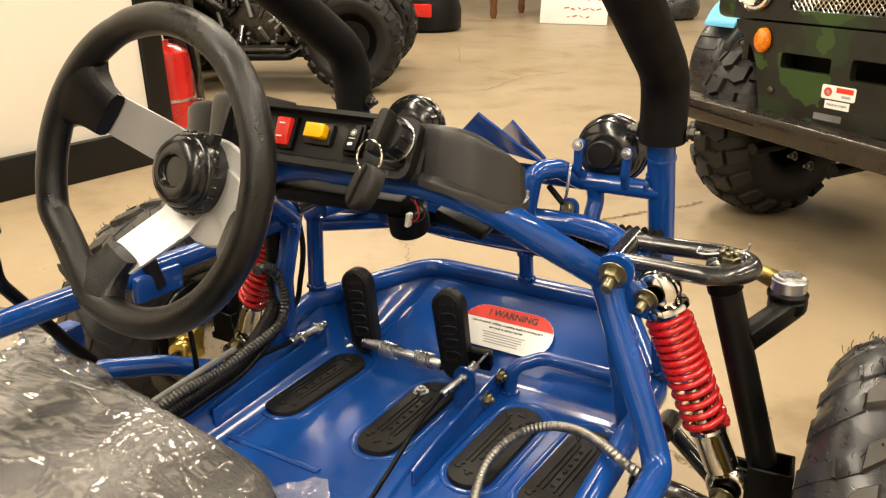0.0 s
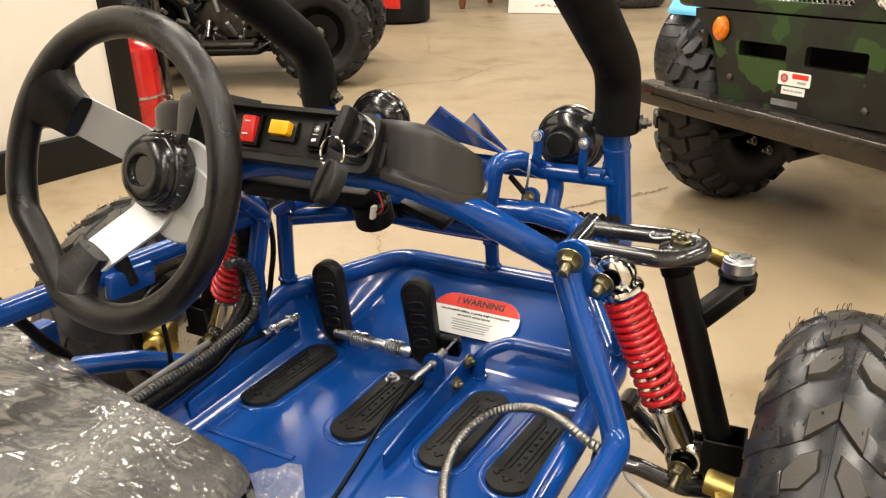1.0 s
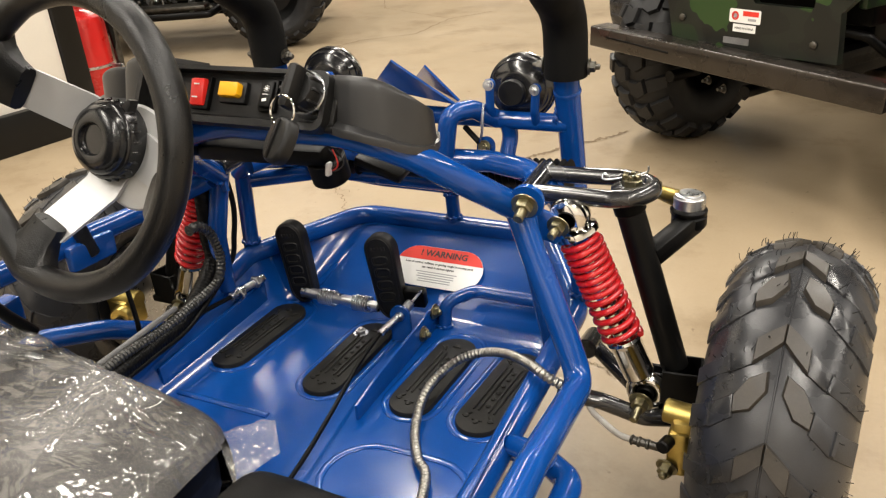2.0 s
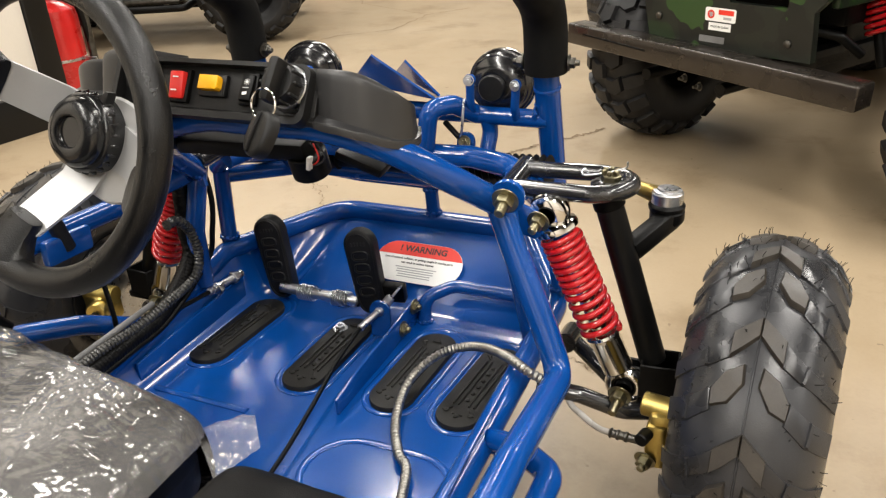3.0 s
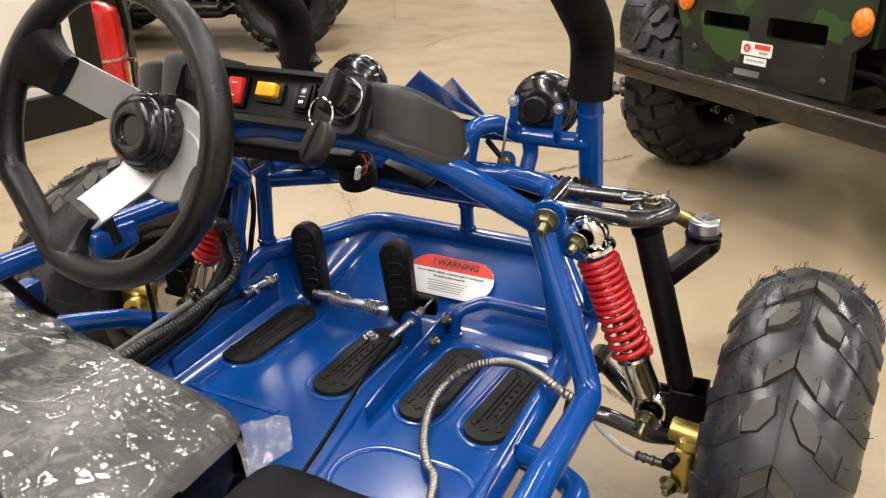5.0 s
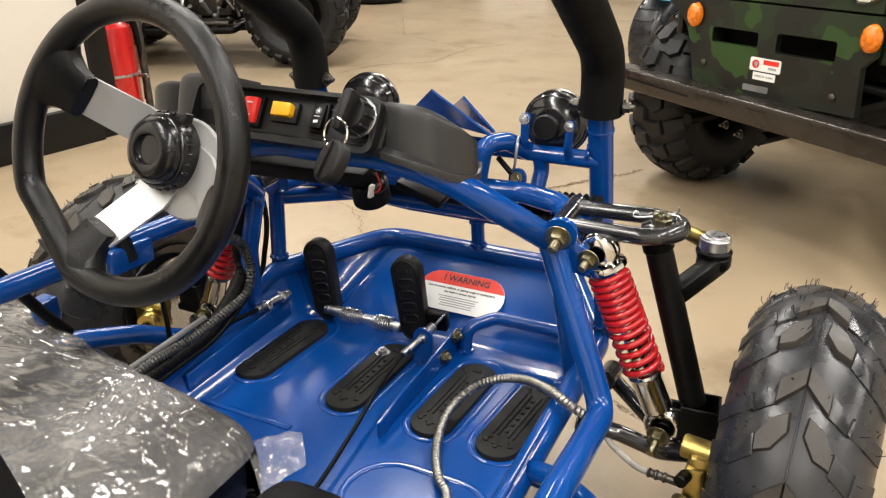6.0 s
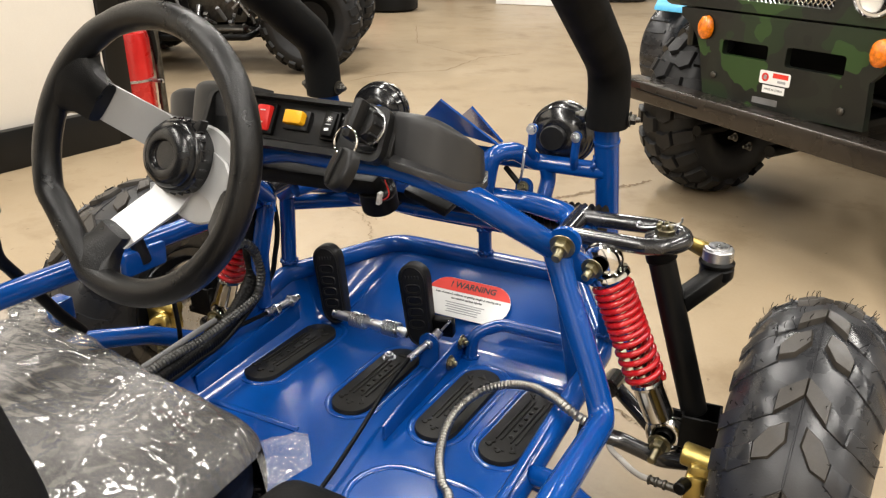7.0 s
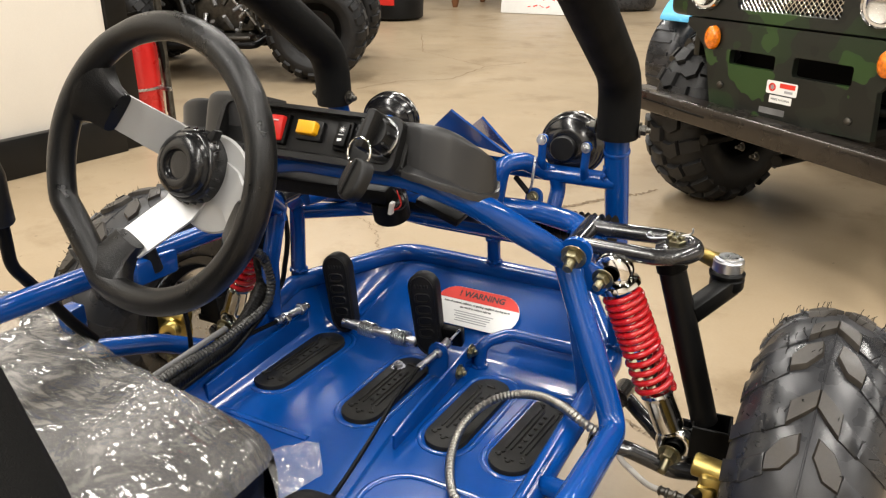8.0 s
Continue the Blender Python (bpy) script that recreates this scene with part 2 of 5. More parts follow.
def tube(pts, r=0.0127, bend=0.035, n=16):
    return sweep(fillet(pts, bend), r, n)


def spline(pts, steps=8):
    """Catmull-Rom curve through the points."""
    p = [Vector(q) for q in pts]
    p = [p[0] * 2 - p[1]] + p + [p[-1] * 2 - p[-2]]
    out = []
    for i in range(1, len(p) - 2):
        for k in range(steps):
            t = k / steps
            a, b, c, d = p[i - 1], p[i], p[i + 1], p[i + 2]
            out.append(0.5 * ((2 * b) + (c - a) * t + (2 * a - 5 * b + 4 * c - d) * t * t + (3 * b - a - 3 * c + d) * t ** 3))
    return out + [p[-2]]


def lathe(profile, n=28):
    """A profile of (radius, height) turned about z."""
    v, f = [], []
    for r, z in profile:
        v += [(max(r, 1e-5) * math.cos(2 * math.pi * j / n), max(r, 1e-5) * math.sin(2 * math.pi * j / n), z) for j in range(n)]
    for i in range(len(profile) - 1):
        for j in range(n):
            a, b = i * n + j, i * n + (j + 1) % n
            f.append((a, b, b + n, a + n))
    f.append(tuple(range(n))[::-1])
    f.append(tuple((len(profile) - 1) * n + j for j in range(n)))
    return Geo(v, f)


def from_bm(bm):
    bm.verts.index_update()
    g = Geo([v.co.copy() for v in bm.verts], [[v.index for v in q.verts] for q in bm.faces])
    bm.free()
    return g


def box(sx, sy, sz, bevel=0.003, seg=2):
    bm = bmesh.new()
    bmesh.ops.create_cube(bm, size=1)
    bmesh.ops.scale(bm, vec=(sx, sy, sz), verts=bm.verts)
    if bevel:
        bmesh.ops.bevel(bm, geom=bm.edges[:], offset=min(bevel, 0.45 * min(sx, sy, sz)), segments=seg, affect="EDGES", profile=0.5)
    return from_bm(bm)


def prism(outline, h, bevel=0.0, seg=2):
    """A flat outline in x, y, raised to height h (up from z = 0)."""
    bm = bmesh.new()
    face = bm.faces.new([bm.verts.new((x, y, 0)) for x, y in outline])
    if face.normal.z > 0 or sum(a[0] * b[1] - a[1] * b[0] for a, b in zip(outline, outline[1:] + outline[:1])) > 0:
        face.normal_flip()
    top = bmesh.ops.extrude_face_region(bm, geom=[face])["geom"]
    bmesh.ops.translate(bm, vec=(0, 0, h), verts=[q for q in top if isinstance(q, bmesh.types.BMVert)])
    if bevel:
        edges = [e for e in bm.edges if all(v.co.z > h - 1e-6 for v in e.verts)]
        bmesh.ops.bevel(bm, geom=edges, offset=bevel, segments=seg, affect="EDGES", profile=0.5)
    return from_bm(bm)


def capsule_outline(length, width, n=10):
    r = width / 2
    return [(r * math.cos(a), length / 2 - r + r * math.sin(a)) for a in [math.pi * k / n for k in range(n + 1)]] + \
           [(r * math.cos(a), -length / 2 + r + r * math.sin(a)) for a in [math.pi + math.pi * k / n for k in range(n + 1)]]


def frame_of(origin, z, x=(1, 0, 0)):
    """A pose whose z axis points along z and whose x axis lies as near x as can be."""
    z = Vector(z).normalized()
    x = Vector(x)
    if abs(x.normalized().dot(z)) > 0.99:
        x = Vector((0, 1, 0)) if abs(z.y) < 0.9 else Vector((0, 0, 1))
    x = (x - z * x.dot(z)).normalized()
    y = z.cross(x)
    m = Matrix((x, y, z)).transposed().to_4x4()
    m.translation = Vector(origin)
    return m


def rod(a, b, r, n=16, r2=None):
    a, b = Vector(a), Vector(b)
    d = (b - a).length
    e = min(0.0012, r * 0.3)
    r2 = r if r2 is None else r2
    return lathe([(r - e, 0), (r, e), (r2, d - e), (r2 - e, d)], n).at(frame_of(a, b - a))


def hexnut(r, h):
    return prism([(r * math.cos(math.pi * k / 3), r * math.sin(math.pi * k / 3)) for k in range(6)], h, r * 0.12, 1)


def bolt(pos, axis, r=0.007, head=0.006, length=0.012):
    """A hexagon head on a washer with its thread standing out."""
    g = lathe([(r * 1.45, 0), (r * 1.45, 0.0015), (r * 0.5, 0.0016)], 20)
    g.add(hexnut(r, head).at(Matrix.Translation((0, 0, 0.0015))))
    g.add(lathe([(r * 0.55, 0.004), (r * 0.55, head + length - 0.001), (r * 0.42, head + length)], 12))
    return g.at(frame_of(pos, axis))


def fixed(geo):
    bm = bmesh.new()
    vs = [bm.verts.new(p) for p in geo.v]
    for q in geo.f:
        bm.faces.new([vs[i] for i in q])
    bmesh.ops.recalc_face_normals(bm, faces=bm.faces)
    return from_bm(bm)


def plate_with_slots(outline, holes, depth):
    """A thick front plate with openings cut through."""
    bm = bmesh.new()
    loops = [outline] + holes
    edges = []
    for lp in loops:
        vs = [bm.verts.new((x, 0, z)) for x, z in lp]
        edges += [bm.edges.new((vs[i], vs[(i + 1) % len(vs)])) for i in range(len(vs))]
    bmesh.ops.triangle_fill(bm, use_beauty=True, use_dissolve=False, edges=edges, normal=(0, -1, 0))
    ex = bmesh.ops.extrude_face_region(bm, geom=bm.faces[:])["geom"]
    bmesh.ops.translate(bm, vec=(0, depth, 0), verts=[q for q in ex if isinstance(q, bmesh.types.BMVert)])
    bmesh.ops.recalc_face_normals(bm, faces=bm.faces)
    return from_bm(bm)


def rrect(x0, x1, z0, z1, r, n=4):
    out = []
    for cx, cz, a0 in ((x1 - r, z1 - r, 0), (x0 + r, z1 - r, 90), (x0 + r, z0 + r, 180), (x1 - r, z0 + r, 270)):
        out += [(cx + r * math.cos(radians(a0 + 90 * i / n)), cz + r * math.sin(radians(a0 + 90 * i / n))) for i in range(n + 1)]
    return out


# ---- the room ----
def setting(name, geo, mat, label, category):
    return tagged(part(name, geo, mat, None), label, category, kind="structure")


def slab(x0, x1, y0, y1, z0, z1, bevel=0.0):
    return box(x1 - x0, y1 - y0, z1 - z0, bevel).at(Matrix.Translation(((x0 + x1) / 2, (y0 + y1) / 2, (z0 + z1) / 2)))


setting("floor", slab(-7, 6, -5, 9.5, -0.1, 0), CONCRETE, "sealed tan concrete showroom floor with cloudy stains and hairline cracks", "floor")
# ceiling is out of view, set dark so less light bounces into the blacks
setting("ceiling", slab(-7.2, 6.2, -5.2, 9.7, 3.3, 3.4), CEILING, "unseen showroom ceiling with long tube lights, coloured dark to cut fill light", "ceiling")
for nm, b in (("wall_north", (-7.2, 6.2, 9.5, 9.7)), ("wall_south", (-7.2, 6.2, -5.2, -5)), ("wall_east", (6, 6.2, -5, 9.5)), ("wall_west", (-7.2, -7, -5, 9.5))):
    setting(nm, slab(*b, 0, 3.3), WALLPAINT, "warm white painted showroom wall", "wall")

# white partition beside the kart, on a black base, ended by a black post
PART_M = pose(-1.733, 1.115, 0, 0, 0, -7.2)
setting("partition_wall", slab(-0.10, 0, -3.4, -0.02, 0.0, 2.4, 0.004).at(PART_M), WALLPAINT, "warm white painted partition wall standing on a black base", "wall")
setting("baseboard", slab(-0.012, 0.028, -3.4, -0.022, 0, 0.120, 0.004).at(PART_M), BLACKBASE, "deep black base board along the foot of the white partition", "baseboard")
setting("trim", slab(-0.12, 0.012, -0.018, 0.060, 0, 2.4, 0.006).at(PART_M), BLACKBASE, "black end post of the white partition wall", "trim")


def crack(points, w):
    """A hairline crack: a thin ragged ribbon lying on the floor."""
    v, f = [], []
    path = []
    for a, b in zip(points, points[1:]):
        for k in range(14):
            t = k / 14
            path.append(Vector(a).lerp(Vector(b), t) + Vector((random.uniform(-1, 1), random.uniform(-1, 1))) * 0.007)
    for i, p in enumerate(path):
        d = (path[min(i + 1, len(path) - 1)] - path[max(i - 1, 0)]).normalized()
        s = Vector((-d.y, d.x)) * w * random.uniform(0.3, 1)
        v += [(p.x + s.x, p.y + s.y, 0.0012), (p.x - s.x, p.y - s.y, 0.0012)]
        if i:
            k = 2 * i
            f.append((k - 2, k - 1, k + 1, k))
    return Geo(v, f)


CRACKM = material("crack_shadow_dirt", (0.17, 0.12, 0.07), 0.8, 0, 0.4, 60, 400)
for pts, w in (([(-0.76, 0.98), (-0.69, 0.917), (-0.628, 0.884), (-0.565, 0.825), (-0.512, 0.756), (-0.44, 0.66)], 0.0017), ([(-0.628, 0.884), (-0.56, 0.87)], 0.0010),
               ([(-0.235, 1.20), (-0.206, 1.248), (-0.152, 1.329), (-0.091, 1.399), (-0.02, 1.504)], 0.0085), ([(0.16, 0.36), (0.196, 0.334), (0.217, 0.323), (0.254, 0.311), (0.31, 0.27)], 0.0013),
               ([(-1.62, 2.34), (-1.55, 2.59), (-1.34, 2.78), (-1.345, 3.19), (-1.18, 3.44)], 0.0035), ([(-1.345, 3.19), (-1.9, 3.5), (-2.3, 4.2)], 0.002)):
    setting("floor_crack", crack(pts, w), CRACKM, "thin brown crack in the concrete floor", "crack")


def ceiling_light(x, y, ang, length=2.4, power=78):
    lamp = thing("ceiling_light", "long white tube light placed under the ceiling, out of view", "ceiling light", (x, y, 3.3), "ceiling lights")
    m = pose(0, 0, 0, 0, 0, ang)
    part("housing", slab(-0.13, 0.13, -length / 2, length / 2, -0.07, 0, 0.01).at(m), WHITE, lamp)
    part("diffuser", slab(-0.11, 0.11, -length / 2 + 0.02, length / 2 - 0.02, -0.078, -0.071).at(m), LIT, lamp, "lit white diffuser")
    data = bpy.data.lights.new("tube_light", "AREA")
    data.shape, data.size, data.size_y, data.energy, data.color = "RECTANGLE", 0.2, length, power, (1.0, 0.965, 0.91)
    ob = new("tube_light", data)
    ob.matrix_world = Matrix.Translation((x, y, 3.21)) @ m


# all out of view; the first three are added to brighten surfaces facing the camera
for x, y in ((-1.2, -4.2), (1.3, -4.2), (3.8, -1.6), (-1.2, -1.6), (1.3, -1.6), (-1.2, 1.4), (1.3, 1.4), (-3.7, 1.4), (-1.2, 4.4), (-3.7, 4.4), (3.8, 1.4), (1.3, 5.4)):
    ceiling_light(x, y, 8)


# ---- the blue kart ----
kart = thing("go_kart", "small blue tube-frame go-kart with red springs and a wrapped seat", "go-kart")
BT = 0.0132


def k(name, geo, mat, label="", parent=None):
    return part(name, geo, mat, parent or kart, label)


RAIL = [(-0.228, -0.75, 0.195), (-0.222, -0.14, 0.206), (-0.226, 0.09, 0.247), (-0.140, 0.252, 0.252)]
k("perimeter_tube", tube(RAIL + [(0.140, 0.252, 0.252), (0.226, 0.090, 0.247), (0.211, -0.140, 0.206), (0.206, -0.75, 0.195)], BT, 0.05, 18), BLUE, "blue powder-coated floor perimeter tube")
# dash hoop, from joint to joint
HOOP = [(-0.192, 0.022, 0.388), (-0.163, -0.045, 0.439), (-0.118, -0.080, 0.477), (-0.065, -0.088, 0.492), (-0.022, -0.090, 0.4935)]
k("dash_hoop", sweep(spline(HOOP + [(-x, y, z) for x, y, z in HOOP[::-1]], 7), BT, 18), BLUE, "blue arched tube under the dashboard")
UP = [(-0.222, 0.099, 0.350), (-0.150, 0.205, 0.334), (-0.10, 0.243, 0.312)]
UPP = UP + [(-x, y, z) for x, y, z in UP[::-1]]
k("upper_front_tube", tube(UPP, 0.0105, 0.03), BLUE)
k("front_post", rod((0.006, 0.25, 0.255), (0.006, 0.243, 0.312), 0.0095), BLUE)
for s in (-1, 1):
    k("corner_post", rod((s * 0.228, 0.100, 0.25), (s * 0.219, 0.097, 0.36), 0.0105), BLUE)
    foot = (-0.213, 0.022, 0.235) if s < 0 else (0.211, 0.053, 0.212)
    k("inner_pillar", tube([(s * 0.194, 0.012 if s > 0 else 0.030, 0.390), (s * 0.5 * 0.194 + foot[0] / 2, foot[1] / 2 + 0.003, 0.31), foot], 0.0118), BLUE)
    k("upper_rail", tube([(s * 0.044, 0.135, 0.391), (s * 0.108, 0.140, 0.392), (s * 0.166, 0.125, 0.390), (s * 0.188, 0.075, 0.384)], BT, 0.04), BLUE)
    k("rail_brace", rod((s * 0.225, 0.095, 0.36), (s * 0.19, 0.09, 0.39), 0.010), BLUE)
    k("roll_post", rod((s * 0.190, 0.205, 0.335), (s * 0.1895, 0.160, 0.492), 0.0142, 24), BLUE)
    k("post_stub", rod((s * 0.186, 0.09, 0.385), (s * 0.193, 0.205, 0.345), 0.011), BLUE)
    k("shock_mount", prism([(-0.024, -0.015), (0.020, -0.016), (0.026, -0.010), (0.026, 0.004), (0.018, 0.012), (-0.024, 0.015)], 0.005, 0.001).at(frame_of((s * 0.206, 0.026, 0.378), (0, -1, 0.1), (s, 0, -0.25))), BLUE, "blue shock mounting plate")
    k("pivot_tab", lathe([(0.0165, -0.003), (0.0170, 0.0), (0.0165, 0.003), (0.0, 0.003)], 24).at(frame_of((s * 0.203, -0.006, 0.412), (0.05 * s, -1, -0.10))), BLUE, "round blue pivot tab")
    k("arm_bolt", bolt((s * 0.203, -0.014, 0.411), (0.05 * s, -1, -0.25), 0.0090, 0.008, 0.014), YELLOW_ZINC, "yellow zinc pivot bolt")
# right side bar, with its short ties to the floor rail
k("side_bar", tube([(0.187, 0.010, 0.398), (0.207, -0.002, 0.357), (0.246, -0.024, 0.283), (0.265, -0.036, 0.243), (0.270, -0.20, 0.274), (0.280, -0.75, 0.29)], 0.0132, 0.04, 18), BLUE, "blue bent side bar tube")
k("side_tie", rod((0.212, -0.106, 0.208), (0.268, -0.150, 0.244), 0.0105), BLUE)
k("lower_bar", tube([(0.213, -0.100, 0.200), (0.254, -0.112, 0.206), (0.286, -0.140, 0.214), (0.286, -0.20, 0.218), (0.288, -0.75, 0.22)], 0.0120, 0.03), BLUE)
# left side bars
k("left_side_bar", tube([(-0.192, 0.008, 0.390), (-0.258, -0.030, 0.358), (-0.266, -0.28, 0.369), (-0.272, -0.75, 0.395)], 0.0125, 0.05), BLUE)
k("left_lower_bar", tube([(-0.222, -0.055, 0.213), (-0.258, -0.130, 0.252), (-0.292, -0.195, 0.268), (-0.31, -0.30, 0.22), (-0.31, -0.75, 0.20)], 0.0115, 0.05), BLUE)
k("bar_tab", box(0.012, 0.06, 0.028, 0.004).at(pose(-0.247, -0.128, 0.352, -3, 0, 0)), BLUE)
k("column_bush", rod((-0.246, -0.128, 0.348), (-0.248, -0.136, 0.386), 0.0085), PLASTIC, "black knob on a blue tab")
k("side_socket", box(0.022, 0.022, 0.030, 0.003).at(pose(-0.312, -0.196, 0.303)), BLUE, "square blue lever socket")

# roll cage legs in foam
for s in (-1, 1):
    leg = k("roll_cage_leg", tube([(s * 0.191, 0.157, 0.490), (s * 0.191, 0.152, 0.556), (s * 0.190, 0.040, 0.630), (s * 0.188, -0.285, 0.845)], 0.0232, 0.06, 24), FOAM, "roll cage leg in a black foam sleeve")
    part("clamp_bolt", bolt((s * 0.215, 0.158, 0.500), (s, 0.1, 0), 0.006, 0.006, 0.006), DARK_STEEL, leg)
    part("clamp_nut", bolt((s * 0.167, 0.155, 0.500), (-s, -0.1, 0), 0.006, 0.006, 0.006), DARK_STEEL, leg)
    k("post_collar", lathe([(0.0147, 0), (0.0153, 0.001), (0.0153, 0.004), (0.0147, 0.005)], 24).at(frame_of((s * 0.1897, 0.167, 0.468), (0, -0.045, 0.157))), BLUE)


# floor pan: flat floor, upturned front, pressed beads
def floor_pan():
    prof = [(-0.80, 0.168), (0.118, 0.172), (0.135, 0.174), (0.150, 0.181), (0.235, 0.240), (0.248, 0.246)]
    path = fillet([(0, y, z) for y, z in prof], 0.02, 4)
    xs = [-0.222, -0.214, -0.205, -0.190] + [-0.18 + 0.02 * i for i in range(19)] + [0.190, 0.205, 0.214, 0.222]
    v, f = [], []
    for p in path:
        for x in xs:
            rail = 0.206 + max(0, min(0.23, p.y + 0.14)) * 0.178 if p.y < 0.09 else 0.247
            lift = max(0.0, (abs(x) - 0.196) / 0.026) ** 1.5 * max(0.004, rail - 0.004 - p.z)
            half = 0.224 if p.y < 0.10 else 0.224 - 0.084 * (p.y - 0.10) / 0.15
            v.append((x * half / 0.222, p.y, p.z + lift))
    n = len(xs)
    for i in range(len(path) - 1):
        for j in range(n - 1):
            a = i * n + j
            f.append((a, a + 1, a + n + 1, a + n))
    g = Geo(v, f)
    m = len(g.v)
    g.v += [p - Vector((0, 0, 0.003)) for p in g.v]
    g.f += [tuple(i + m for i in q[::-1]) for q in g.f]
    return g


pan = k("floor_pan", floor_pan(), PAN_BLUE, "blue painted pressed-steel floor pan")


def bead(pts, r, closed=False):
    """A pressed ridge, half sunk into the pan."""
    g = sweep(pts, r, 10, True, closed)
    return Geo([Vector((p.x, p.y, 0.1715 + (p.z - 0.1715) * 0.55)) for p in g.v], g.f)


part("pressed_bead", bead([(-0.195, -0.112, 0.1715), (-0.062, -0.113, 0.1715)], 0.0042), PAN_BLUE, pan)
part("pressed_bead", bead([(x + 0.118, y - 0.16, 0.1715) for x, y in [(v * 1.0, u * 1.0) for u, v in capsule_outline(0.15, 0.095)]], 0.004, True), PAN_BLUE, pan)
for x0, y0, rz in ((-0.1705, 0.021, -4), (-0.033, 0.013, -2), (0.0805, 0.0135, -3), (0.1635, 0.009, -5)):
    m = pose(x0, y0 + 0.006, 0.1715, 0, 0, rz)
    part("pressed_bead", bead([m @ Vector((x, y, 0)) for x, y in capsule_outline(0.176, 0.066)], 0.0036, True), PAN_BLUE, pan)
part("pressed_bead", bead([(-0.205, 0.115, 0.185), (-0.165, 0.15, 0.19), (-0.145, 0.20, 0.24)], 0.006), PAN_BLUE, pan)


def footrest(x, y, rz):
    L, W = 0.156, 0.050
    pad = part("foot_pad", prism(capsule_outline(L, W, 10), 0.006, 0.0015).at(pose(x, y, 0.1715, 0, 0, rz)), PAD, pan, "black ribbed rubber foot pad")
    g = Geo()
    for dx in (-0.012, -0.006, 0.006, 0.012):
        g.add(box(0.0024, 0.085, 0.0022, 0.0006, 1).at(Matrix.Translation((dx, 0, 0.0066))))
    for i in range(6):
        g.add(lathe([(0.0026, 0), (0.0026, 0.0014), (0.0018, 0.002)], 10).at(Matrix.Translation((0, -0.032 + 0.0128 * i, 0.0058))))
    for s in (-1, 1):
        for j in (-1, 0, 1):
            g.add(box(0.0115, 0.0025, 0.002, 0.0006, 1).at(pose(j * 0.014, s * (0.052 + 0.006 * (j == 0)), 0.0066, 0, 0, 45 * j * s)))
            g.add(lathe([(0.003, 0), (0.003, 0.0014), (0.002, 0.002)], 10).at(Matrix.Translation((j * 0.014, s * (0.061 - 0.006 * abs(j)), 0.0058))))
    part("pad_ribs", g.at(pose(x, y, 0.1715, 0, 0, rz)), PAD, pan)


footrest(-0.1705, 0.021, -4)
footrest(-0.033, 0.013, -2)
footrest(0.0805, 0.0135, -3)
footrest(0.1635, 0.009, -5)

# warning label on the upturned front
SLOPE = frame_of((0.006, 0.189, 0.2145), (0, -0.060, 0.085))
stk = part("warning_label", prism([(a, b) for b, a in capsule_outline(0.128, 0.060)], 0.0008).at(SLOPE), WHITE, pan, "white and red oval warning label")
band = [(0.0338 + 0.0296 * math.cos(t), 0.0296 * math.sin(t)) for t in [radians(20 + 70 * i / 8) for i in range(9)]]
part("red_band", prism([(0.0625, 0.0095)] + band + [(-x, y) for x, y in band[::-1]] + [(-0.0625, 0.0095)], 0.0006).at(SLOPE @ Matrix.Translation((0, 0, 0.0006))), PRINT_RED, stk)


def words(text, size, m, mat, parent, name="lettering", bold=0.0):
    cu = bpy.data.curves.new(name, "FONT")
    cu.body, cu.size, cu.extrude, cu.align_x, cu.align_y, cu.offset = text, size, 0.0002, "CENTER", "CENTER", bold
    cu.resolution_u = 3
    tmp = bpy.data.objects.new(name, cu)
    scene.collection.objects.link(tmp)
    bpy.context.view_layer.update()
    me = bpy.data.meshes.new_from_object(tmp.evaluated_get(bpy.context.evaluated_depsgraph_get()))
    bpy.data.objects.remove(tmp)
    bpy.data.curves.remove(cu)
    me.transform(m)
    me.materials.clear()
    me.materials.append(mat)
    ob = new(name, me)
    ob.parent = parent
    return ob


words("! WARNING", 0.0128, SLOPE @ Matrix.Translation((0.003, 0.0195, 0.0014)), PRINT_BLACK, stk, bold=0.0003)
words("Loss of control, collision, or getting caught in moving parts", 0.0042, SLOPE @ Matrix.Translation((0, 0.0045, 0.001)), PRINT_BLACK, stk, bold=0.0001)
words("can result in serious injuries", 0.0042, SLOPE @ Matrix.Translation((0, -0.0015, 0.001)), PRINT_BLACK, stk, bold=0.0001)
for i in range(5):
    part("small_print", box(0.060 - 0.004 * (i % 2) - 0.003 * i, 0.0012, 0.0003, 0).at(SLOPE @ Matrix.Translation((0, -0.0085 - 0.0035 * i, 0.001))), PRINT_GREY, stk)

